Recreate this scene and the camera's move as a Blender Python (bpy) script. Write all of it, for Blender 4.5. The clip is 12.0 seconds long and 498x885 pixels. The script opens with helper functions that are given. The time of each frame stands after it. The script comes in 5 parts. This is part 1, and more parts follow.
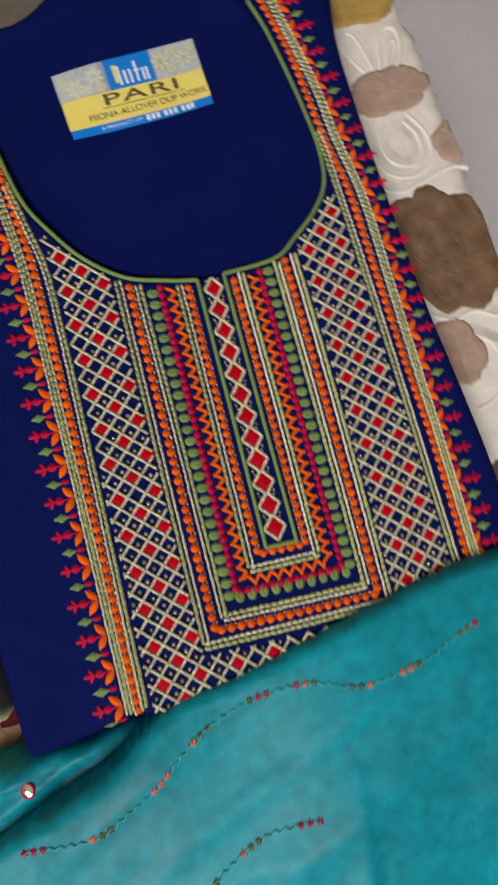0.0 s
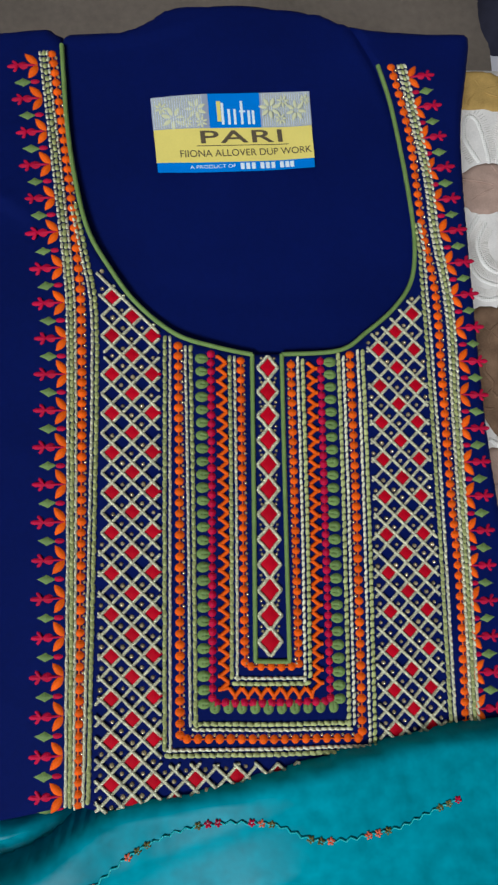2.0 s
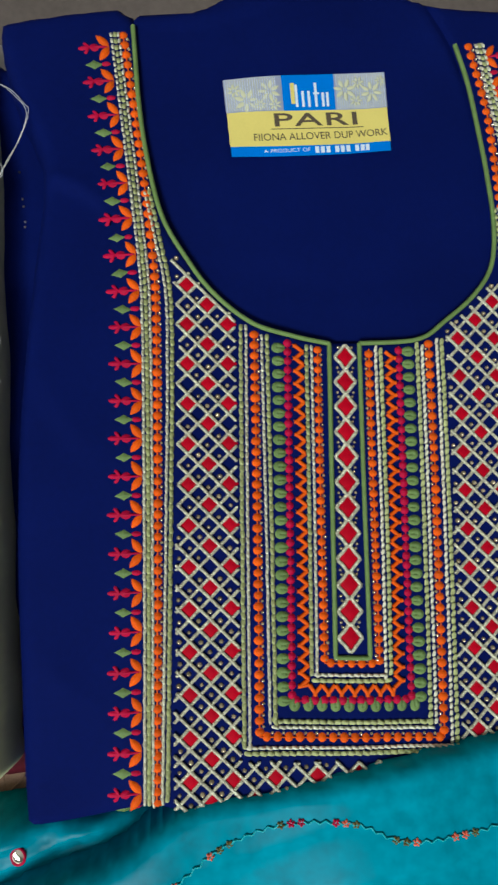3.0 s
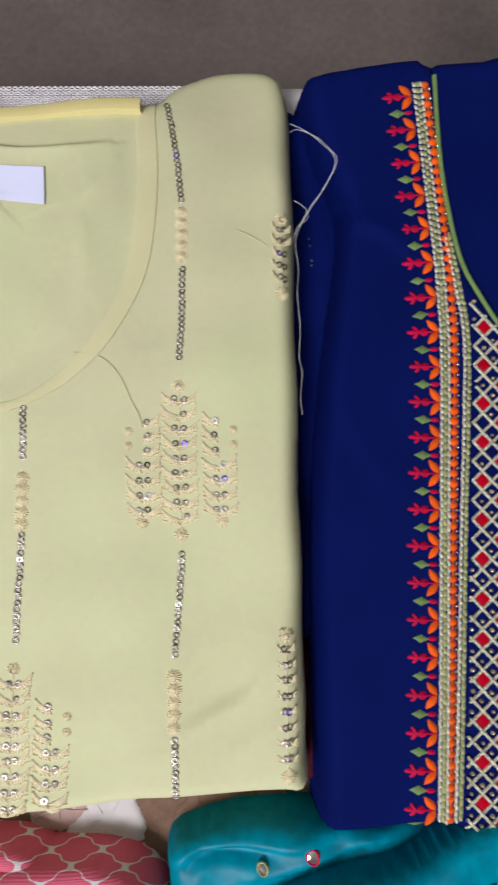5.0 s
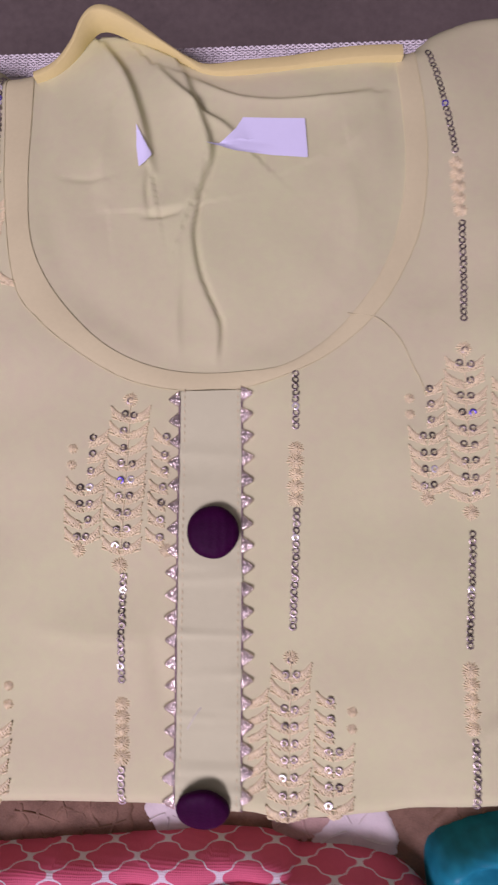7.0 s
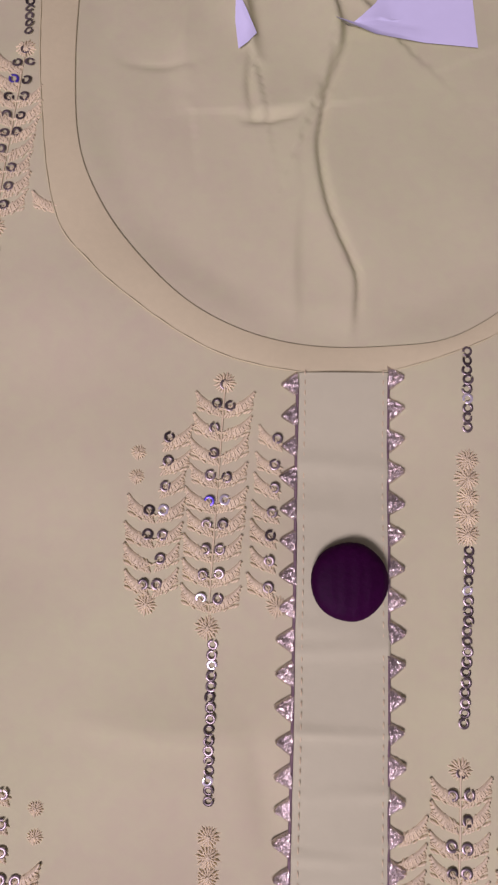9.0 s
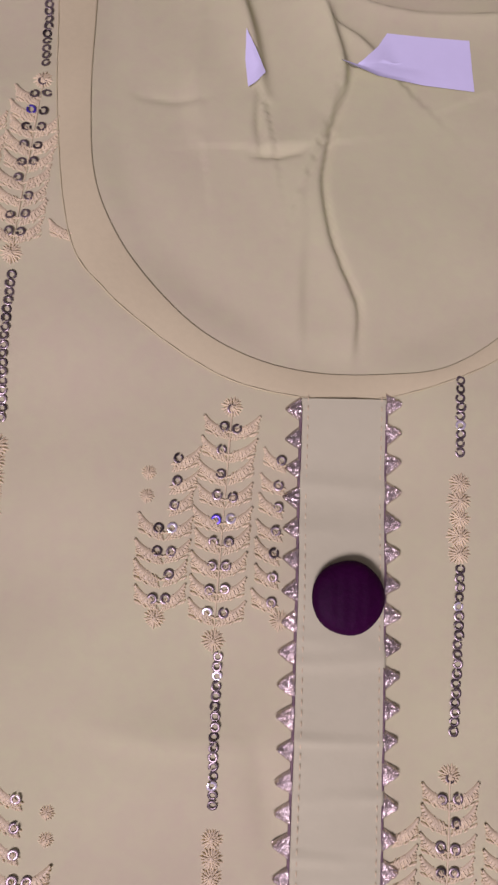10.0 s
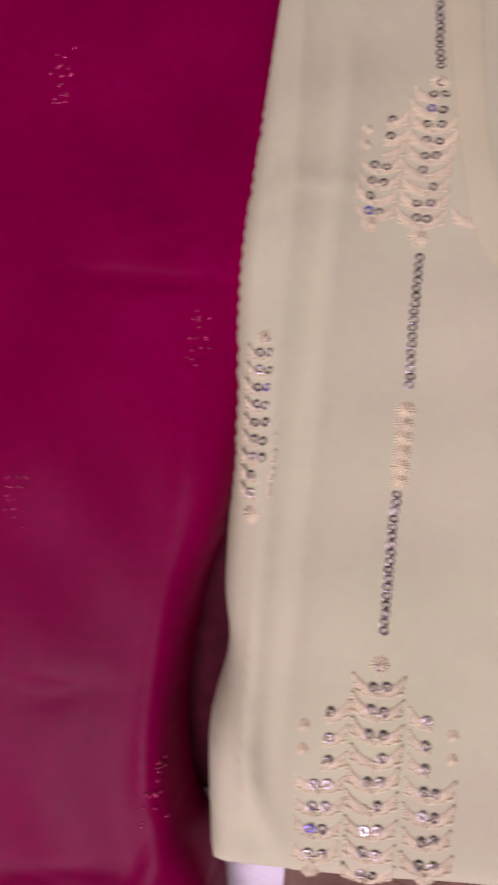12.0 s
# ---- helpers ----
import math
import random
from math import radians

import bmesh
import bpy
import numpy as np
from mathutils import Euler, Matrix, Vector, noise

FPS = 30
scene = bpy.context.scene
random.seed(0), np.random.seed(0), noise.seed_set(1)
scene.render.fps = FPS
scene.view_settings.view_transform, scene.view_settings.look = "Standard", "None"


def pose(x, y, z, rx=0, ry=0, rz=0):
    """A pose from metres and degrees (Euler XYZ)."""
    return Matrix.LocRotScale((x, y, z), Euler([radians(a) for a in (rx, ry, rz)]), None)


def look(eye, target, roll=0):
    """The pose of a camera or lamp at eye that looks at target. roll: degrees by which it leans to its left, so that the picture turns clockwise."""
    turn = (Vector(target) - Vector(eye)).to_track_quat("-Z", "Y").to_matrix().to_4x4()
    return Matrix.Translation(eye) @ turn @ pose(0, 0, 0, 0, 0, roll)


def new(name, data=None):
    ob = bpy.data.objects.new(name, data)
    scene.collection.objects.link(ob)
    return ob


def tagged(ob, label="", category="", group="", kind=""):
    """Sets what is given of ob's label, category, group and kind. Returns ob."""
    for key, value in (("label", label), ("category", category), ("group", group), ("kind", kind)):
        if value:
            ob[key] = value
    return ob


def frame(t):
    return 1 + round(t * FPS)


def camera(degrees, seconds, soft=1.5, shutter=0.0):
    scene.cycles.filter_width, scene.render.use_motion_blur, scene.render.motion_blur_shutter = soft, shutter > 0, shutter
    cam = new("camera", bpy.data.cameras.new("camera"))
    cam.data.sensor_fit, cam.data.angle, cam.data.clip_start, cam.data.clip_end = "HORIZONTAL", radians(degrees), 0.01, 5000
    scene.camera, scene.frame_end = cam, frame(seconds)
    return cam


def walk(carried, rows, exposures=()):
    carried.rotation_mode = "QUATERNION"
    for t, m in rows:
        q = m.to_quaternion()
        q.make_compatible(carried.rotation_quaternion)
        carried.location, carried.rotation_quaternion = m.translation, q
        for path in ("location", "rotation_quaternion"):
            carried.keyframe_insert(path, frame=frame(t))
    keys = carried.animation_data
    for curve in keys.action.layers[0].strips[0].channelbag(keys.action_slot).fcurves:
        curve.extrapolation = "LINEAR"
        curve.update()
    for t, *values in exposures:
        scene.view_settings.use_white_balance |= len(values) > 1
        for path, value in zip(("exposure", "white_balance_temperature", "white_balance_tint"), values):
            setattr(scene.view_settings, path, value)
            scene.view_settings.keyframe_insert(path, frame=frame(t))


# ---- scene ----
PATH = [  # seconds, place, turn in degrees
    (0, 0.2792, -0.0968, 0.3069, 6.50, -4.80, -17.47),
    (0.5, 0.2745, -0.0613, 0.2955, 5.26, -5.51, -7.37),
    (1, 0.2892, -0.0667, 0.2931, 4.57, -6.09, -4.26),
    (1.5, 0.2896, -0.0600, 0.2874, 4.58, -6.03, -3.66),
    (2, 0.2790, -0.0465, 0.2877, 4.70, -5.81, -3.55),
    (2.5, 0.2684, -0.0515, 0.2838, 4.45, -5.39, -3.61),
    (2.7, 0.2581, -0.0484, 0.2805, 4.37, -5.36, -3.53),
    (3.1, 0.2450, -0.0456, 0.2783, 4.26, -4.82, -3.41),
    (3.5, 0.2288, -0.0380, 0.2790, 4.26, -3.89, -3.10),
    (3.9, 0.2082, -0.0299, 0.2812, 4.23, -2.87, -2.63),
    (4.3, 0.1819, -0.0259, 0.2836, 4.07, -2.06, -2.03),
    (4.5, 0.1651, -0.0257, 0.2847, 4.04, -2.00, -1.69),
    (5, 0.1303, -0.0250, 0.2871, 3.60, -0.98, -0.86),
    (5.5, 0.0982, -0.0227, 0.2846, 3.31, -0.22, -0.33),
    (6, 0.0652, -0.0263, 0.2831, 3.48, 0.27, -0.04),
    (6.5, 0.0390, -0.0310, 0.2790, 4.11, 0.96, -0.20),
    (7, 0.0227, -0.0398, 0.2655, 4.77, 2.02, -0.47),
    (7.5, -0.0020, -0.0403, 0.2469, 5.47, 2.22, -0.53),
    (7.7, -0.0037, -0.0409, 0.2380, 5.88, 2.64, -0.44),
    (8.1, -0.0157, -0.0400, 0.2216, 6.04, 2.36, -0.25),
    (8.5, -0.0228, -0.0370, 0.2065, 5.59, 1.27, 0.19),
    (8.9, -0.0267, -0.0333, 0.1965, 4.98, -0.03, 0.67),
    (9.3, -0.0291, -0.0305, 0.1957, 4.71, -0.90, 1.02),
    (9.5, -0.0305, -0.0280, 0.1971, 4.79, -1.54, 1.18),
    (10, -0.0330, -0.0270, 0.2044, 4.81, -1.67, 1.41),
    (10.5, -0.0559, -0.0308, 0.2111, 4.65, -1.70, 1.89),
    (11, -0.0815, -0.0342, 0.2154, 4.34, -1.13, 2.59),
    (11.5, -0.1006, -0.0407, 0.2186, 3.98, -0.67, 3.57),
    (11.7, -0.1159, -0.0407, 0.2225, 4.05, 0.38, 3.96),
    (12, -0.1473, -0.0437, 0.2223, 4.21, 1.58, 4.62),
]
LENS = 49.32
EXPOSURE = [  # seconds, stops, kelvin, tint
    (0, -0.2, 6850, 9),
    (1.0, -0.18, 6150, 6),
    (2.5, -0.13, 5750, 4),
    (4.5, -0.06, 5720, 11),
    (5.5, -0.19, 5860, 31),
    (6.5, -0.42, 5830, 55),
    (9.5, -0.78, 5900, 58),
    (10.5, -0.75, 5900, 58),
    (11.5, -0.62, 5830, 57),
    (12, -0.52, 5830, 58),
]
LAMP = 62.0

# ---------------------------------------------------------------- camera
cam = camera(LENS, 12.0, soft=2.3, shutter=0.4)
walk(cam, [(t, pose(*p)) for t, *p in PATH], EXPOSURE)

# ---------------------------------------------------------------- world and lamps
world = bpy.data.worlds.new("room_air")
world.use_nodes = True
world.node_tree.nodes["Background"].inputs[0].default_value = (0.9, 0.93, 1.0, 1)
world.node_tree.nodes["Background"].inputs[1].default_value = 0.25
scene.world = world


def area_lamp(name, m, sx, sy, watts, colour):
    d = bpy.data.lights.new(name, "AREA")
    d.shape, d.size, d.size_y, d.energy, d.color = "RECTANGLE", sx, sy, watts, colour
    ob = new(name, d)
    ob.matrix_basis = m
    return ob


area_lamp("ceiling_lamp_light", look((-0.65, -1.15, 1.88), (0.05, -0.05, 0)), 1.0, 0.5, LAMP, (1.0, 0.97, 0.93))


# ---------------------------------------------------------------- materials
def material(name, colour, rough=0.8, vary=0.12, scale=40.0, bump=0.15, weave=0.0, sheen=0.0, metal=0.0, stripes=0.0, spread=0.0, spec=0.5, shift=(1, 1, 1)):
    """Cloth, thread or paint: colour varied at two scales, relief from noise, a woven grid, or thread stripes along x."""
    m = bpy.data.materials.new(name)
    m.use_nodes = True
    nt = m.node_tree
    b = nt.nodes["Principled BSDF"]
    tc = nt.nodes.new("ShaderNodeTexCoord")
    co = tc.outputs["Object"]

    def noise_at(s, detail=3.0):
        n = nt.nodes.new("ShaderNodeTexNoise")
        n.inputs["Scale"].default_value, n.inputs["Detail"].default_value = s, detail
        nt.links.new(co, n.inputs["Vector"])
        return n.outputs["Fac"]

    def maths(op, a, c):
        n = nt.nodes.new("ShaderNodeMath")
        n.operation = op
        for i, v in enumerate((a, c)):
            if isinstance(v, (int, float)):
                n.inputs[i].default_value = v
            else:
                nt.links.new(v, n.inputs[i])
        return n.outputs[0]

    big, fine = noise_at(scale), noise_at(scale * 17, 2.0)
    mixed = maths("ADD", maths("MULTIPLY", big, 0.65), maths("MULTIPLY", fine, 0.35))
    ramp = nt.nodes.new("ShaderNodeValToRGB")
    dark = [c * (1 - vary) for c in colour]
    lite = [min(1.0, c * (1 + vary) * s) for c, s in zip(colour, shift)]
    ramp.color_ramp.elements[0].position, ramp.color_ramp.elements[0].color = 0.3, (*dark, 1)
    ramp.color_ramp.elements[1].position, ramp.color_ramp.elements[1].color = 0.7, (*lite, 1)
    nt.links.new(mixed, ramp.inputs[0])
    out = ramp.outputs[0]
    if spread:
        info = nt.nodes.new("ShaderNodeObjectInfo")
        hsv = nt.nodes.new("ShaderNodeHueSaturation")
        nt.links.new(maths("ADD", maths("MULTIPLY", info.outputs["Random"], spread), 1 - spread / 2), hsv.inputs["Value"])
        nt.links.new(out, hsv.inputs["Color"])
        out = hsv.outputs[0]
    nt.links.new(out, b.inputs["Base Color"])
    b.inputs["Roughness"].default_value, b.inputs["Metallic"].default_value = rough, metal
    b.inputs["Specular IOR Level"].default_value = spec
    if sheen:
        b.inputs["Sheen Weight"].default_value, b.inputs["Sheen Roughness"].default_value = sheen, 0.4
    height = maths("MULTIPLY", fine, 1.0)
    for axis, s in (("X", weave), ("Y", weave), ("X", stripes)):
        if s:
            w = nt.nodes.new("ShaderNodeTexWave")
            w.bands_direction = axis
            w.inputs["Scale"].default_value, w.inputs["Distortion"].default_value = s, 0.6
            nt.links.new(co, w.inputs["Vector"])
            height = maths("ADD", height, maths("MULTIPLY", w.outputs["Fac"], 0.8))
    if bump:
        bp = nt.nodes.new("ShaderNodeBump")
        bp.inputs["Strength"].default_value, bp.inputs["Distance"].default_value = bump, 0.0006
        nt.links.new(height, bp.inputs["Height"])
        nt.links.new(bp.outputs[0], b.inputs["Normal"])
    return m


NAVY = material("navy_crepe", (0.0023, 0.0064, 0.074), 0.8, 0.14, 22, 0.1, spec=0.04)
# the hue shift paints uneven light over the wrinkles as tinted patches
YELLOW = material("pale_yellow_cotton", (0.605, 0.562, 0.340), 0.8, 0.06, 14, 0.14, spec=0.12, shift=(0.91, 1.03, 0.89))
YELLOW_BAND = material("pale_yellow_binding", (0.62, 0.588, 0.315), 0.75, 0.04, 30, 0.08, spec=0.15)
PLACKET = material("cream_placket_cotton", (0.565, 0.580, 0.345), 0.8, 0.03, 14, 0.2, spec=0.12)
# the strong tone variation paints the silk's soft sheen into its colour
TEAL = material("teal_silk", (0.0, 0.205, 0.275), 0.42, 0.5, 9, 0.05, spec=0.14)
MAGENTA = material("magenta_satin", (0.205, 0.0, 0.036), 0.42, 0.2, 14, 0.06, spec=0.05)
GREEN_T = material("green_thread", (0.15, 0.235, 0.065), 0.55, 0.15, 300, 0.35, stripes=500, spread=0.25, spec=0.3)
ORANGE_T = material("orange_thread", (0.74, 0.098, 0.0), 0.55, 0.15, 300, 0.25, stripes=500, spread=0.25, spec=0.12)
CRIMSON_T = material("crimson_thread", (0.44, 0.001, 0.04), 0.5, 0.12, 300, 0.3, stripes=500, spread=0.2, spec=0.15)
RED_T = material("red_thread", (0.41, 0.0, 0.012), 0.6, 0.14, 300, 0.12, stripes=450, spread=0.2, spec=0.05)
CREAM_T = material("cream_zari_thread", (0.88, 0.82, 0.54), 0.36, 0.4, 500, 0.5, stripes=450, metal=0.12)
# fine light and dark speckle paints the cord's sparkle and gaps between strands
SILVER_T = material("silver_zari_cord", (0.70, 0.60, 0.43), 0.32, 0.65, 700, 0.3, metal=0.3)
SAGE_T = material("sage_thread", (0.40, 0.43, 0.17), 0.42, 0.5, 450, 0.4, stripes=450)
GOLD_BEAD = material("dull_gold_bead", (0.62, 0.50, 0.32), 0.22, 0.3, 300, 0.1, metal=0.75, spread=0.6)
SEQUIN = material("silver_sequin", (0.27, 0.23, 0.205), 0.38, 0.2, 200, 0.05, metal=0.9, spread=1.0)
# silver sequins that catch a violet or white glint, painted as their colour
BLUE_GLINT_SEQUIN = material("violet_glint_sequin", (0.15, 0.11, 0.62), 0.3, 0.2, 200, 0.05, metal=0.7)
WHITE_GLINT_SEQUIN = material("white_glint_sequin", (0.88, 0.86, 0.84), 0.3, 0.1, 200, 0.05, metal=0.6)
PALE_T = material("pale_yellow_silk_thread", (0.70, 0.615, 0.345), 0.5, 0.16, 400, 0.2, spread=0.12, sheen=0.1)
# neck binding with the light bounced between its folds put into the colour
COLLAR = material("bounce_yellow_binding", (0.67, 0.585, 0.235), 0.7, 0.04, 30, 0.08, spec=0.15)
# brown-mauve of the shadow line beside the ribbon points, painted on a cord
RIBBON_SHADE = material("mauve_ribbon_shade", (0.20, 0.13, 0.13), 0.45, 0.3, 600, 0.4)
# fine speckle in the colour adds painted sparkle to the foil
GOTA = material("silver_gota_ribbon", (0.64, 0.57, 0.48), 0.24, 0.4, 1300, 0.3, metal=0.85, spread=0.4)
PURPLE = material("aubergine_cloth", (0.030, 0.001, 0.024), 0.6, 0.3, 60, 0.2, stripes=90, spec=0.08)
WHITE_TAG = material("white_paper_tag", (0.74, 0.76, 0.90), 0.6, 0.02, 20, 0.05)
WHITE_THREAD = material("white_cotton_thread", (0.75, 0.73, 0.66), 0.6, 0.08, 300, 0.2)
DARK_RED = material("dark_red_print", (0.05, 0.004, 0.008), 0.8, 0.5, 160, 0.2, spec=0.1)
TEAL_T = material("turquoise_thread", (0.02, 0.42, 0.45), 0.4, 0.15, 300, 0.4, stripes=600)
OLIVE_T = material("olive_thread", (0.12, 0.10, 0.02), 0.5, 0.2, 300, 0.4, spread=0.4)
CORAL_T = material("coral_thread", (0.75, 0.13, 0.06), 0.5, 0.15, 300, 0.4, spread=0.3)
MIRROR = material("mirror_disc", (0.9, 0.86, 0.7), 0.05, 0.02, 50, 0.0, metal=1.0)
LABEL_BLUE = material("label_blue", (0.0, 0.19, 0.70), 0.35, 0.04, 60, 0.05)
LABEL_YELLOW = material("label_yellow", (0.80, 0.67, 0.17), 0.35, 0.05, 60, 0.05)
LABEL_SILVER = material("label_silver", (0.42, 0.46, 0.60), 0.35, 0.06, 60, 0.05, metal=0.3)
LABEL_PALE = material("label_pale_ink", (0.66, 0.66, 0.42), 0.5, 0.05, 60, 0.0)
LABEL_INK = material("label_brown_ink", (0.10, 0.075, 0.045), 0.6, 0.1, 60, 0.0)
LABEL_WHITE = material("label_white_ink", (0.75, 0.82, 0.88), 0.6, 0.05, 60, 0.0)
WALL = material("wall_paint", (0.55, 0.535, 0.50), 0.85, 0.03, 3, 0.05)
TILE = material("pale_floor_tile", (0.62, 0.60, 0.66), 0.3, 0.06, 5, 0.02)
RUG = material("brown_grey_carpet", (0.155, 0.125, 0.104), 0.95, 0.25, 6, 0.6)
DARK_CLOTH = material("slate_grey_cloth", (0.03, 0.03, 0.05), 0.85, 0.3, 30, 0.3, spec=0.1)
DARK_WOOD = material("dark_wood", (0.05, 0.03, 0.02), 0.5, 0.3, 12, 0.2)


JACQUARD = material("jacquard_ground", (0.72, 0.675, 0.645), 0.85, 0.14, 70, 0.25, spec=0.2)
J_BROWN = material("jacquard_brown", (0.175, 0.105, 0.066), 0.8, 0.4, 90, 0.25, spec=0.15)
J_ROSE = material("jacquard_rose_brown", (0.40, 0.275, 0.225), 0.8, 0.25, 90, 0.25, spec=0.15)
J_GOLD = material("jacquard_gold", (0.42, 0.27, 0.085), 0.75, 0.3, 90, 0.25, spec=0.15)
J_RIB = material("jacquard_rib", (0.58, 0.54, 0.50), 0.85, 0.1, 90, 0.2, spec=0.15)
J_LINE = material("jacquard_relief", (0.82, 0.78, 0.74), 0.7, 0.06, 70, 0.5, weave=260)


def trellis_material():
    """Coral cotton with a printed white ogee trellis."""
    m = material("coral_trellis_print", (0.60, 0.095, 0.155), 0.75, 0.07, 30, 0.25, weave=350)
    nt = m.node_tree
    b = nt.nodes["Principled BSDF"]
    tc = nt.nodes.new("ShaderNodeTexCoord")
    sep = nt.nodes.new("ShaderNodeSeparateXYZ")
    nt.links.new(tc.outputs["Object"], sep.inputs[0])

    def maths(op, a, c=0.0):
        n = nt.nodes.new("ShaderNodeMath")
        n.operation = op
        for i, v in enumerate((a, c)):
            if isinstance(v, (int, float)):
                n.inputs[i].default_value = v
            else:
                nt.links.new(v, n.inputs[i])
        return n.outputs[0]

    u = maths("MULTIPLY", sep.outputs[0], 2 * math.pi / 0.0245)
    v = maths("MULTIPLY", maths("SUBTRACT", sep.outputs[1], sep.outputs[2]), 2 * math.pi / 0.0215)
    p, q = maths("MULTIPLY", maths("ADD", u, v), 0.5), maths("MULTIPLY", maths("SUBTRACT", u, v), 0.5)
    # wavy diagonals leave lobed cells that touch at thickened nodes
    p2 = maths("ADD", p, maths("MULTIPLY", maths("SINE", maths("MULTIPLY", q, 4.0)), 0.11))
    q2 = maths("ADD", q, maths("MULTIPLY", maths("SINE", maths("MULTIPLY", p, 4.0)), 0.11))
    line = maths("LESS_THAN", maths("ABSOLUTE", maths("MULTIPLY", maths("COSINE", p2), maths("COSINE", q2))), 0.06)
    mix = nt.nodes.new("ShaderNodeMixRGB")
    nt.links.new(line, mix.inputs[0])
    nt.links.new(b.inputs["Base Color"].links[0].from_socket, mix.inputs[1])
    mix.inputs[2].default_value = (0.66, 0.60, 0.60, 1)
    nt.links.new(mix.outputs[0], b.inputs["Base Color"])
    return m


CORAL = trellis_material()


# ---------------------------------------------------------------- mesh helpers
def part(name, bm, mat, parent, label=""):
    me = bpy.data.meshes.new(name)
    bm.to_mesh(me)
    bm.free()
    return link(name, me, mat, parent, label)


def link(name, me, mat, parent, label="", m=None):
    ob = new(name, me)
    if not me.materials:
        me.materials.append(mat)
    ob.parent = parent
    if m is not None:
        ob.matrix_basis = m
    return tagged(ob, label)


def thing(name, label, category, group="", kind=""):
    return tagged(new(name), label, category, group, kind)


def raw(name, verts, faces, smooth=True):
    me = bpy.data.meshes.new(name)
    me.from_pydata([tuple(map(float, v)) for v in verts], [], faces)
    if smooth:
        me.polygons.foreach_set("use_smooth", [True] * len(me.polygons))
    me.update()
    return me


def spline(points, step=0.002, closed=False):
    """A smooth line through the points, sampled about every step metres."""
    p = np.array(points, float)
    n = len(p)
    out = []
    for i in range(n if closed else n - 1):
        if closed:
            a, b, c, d = p[(i - 1) % n], p[i], p[(i + 1) % n], p[(i + 2) % n]
        else:
            a, b, c, d = p[max(i - 1, 0)], p[i], p[i + 1], p[min(i + 2, n - 1)]
        k = max(2, int(np.linalg.norm(c - b) / step))
        for s in np.arange(k) / k:
            out.append(0.5 * (2 * b + (c - a) * s + (2 * a - 5 * b + 4 * c - d) * s**2 + (3 * b - a - 3 * c + d) * s**3))
    if not closed:
        out.append(p[-1])
    return np.array(out)


def spaced(line, pitch, start=0.0):
    """Places and headings along a line at an even pitch."""
    seg = np.linalg.norm(np.diff(line, axis=0), axis=1)
    run = np.r_[0, np.cumsum(seg)]
    out = []
    for s in np.arange(start, run[-1], pitch):
        x, y = np.interp(s, run, line[:, 0]), np.interp(s, run, line[:, 1])
        x2, y2 = np.interp(s + 1e-3, run, line[:, 0]), np.interp(s + 1e-3, run, line[:, 1])
        if s + 1e-3 > run[-1]:
            x2, y2 = 2 * x - np.interp(s - 1e-3, run, line[:, 0]), 2 * y - np.interp(s - 1e-3, run, line[:, 1])
        out.append((float(x), float(y), math.atan2(y2 - y, x2 - x)))
    return out


def distance(x, y, loop, closed=True):
    a = loop
    b = np.roll(loop, -1, 0) if closed else loop[1:]
    a = a if closed else loop[:-1]
    d = b - a
    best = np.full(len(x), 1e9)
    for lo in range(0, len(x), 4000):
        p = np.stack([x[lo : lo + 4000], y[lo : lo + 4000]], 1)[:, None]
        s = np.clip(((p - a) * d).sum(-1) / ((d * d).sum(-1) + 1e-15), 0, 1)
        best[lo : lo + 4000] = np.sqrt(((p - a - s[..., None] * d) ** 2).sum(-1)).min(1)
    return best


def inside(x, y, loop):
    a, b = loop, np.roll(loop, -1, 0)
    dy = np.where(b[:, 1] == a[:, 1], 1e-12, b[:, 1] - a[:, 1])
    hit = np.zeros(len(x), bool)
    for lo in range(0, len(x), 4000):
        px, py = x[lo : lo + 4000, None], y[lo : lo + 4000, None]
        c = (a[:, 1] > py) != (b[:, 1] > py)
        hit[lo : lo + 4000] = (c & (px < (b[:, 0] - a[:, 0]) * (py - a[:, 1]) / dy + a[:, 0])).sum(1) % 2 == 1
    return hit


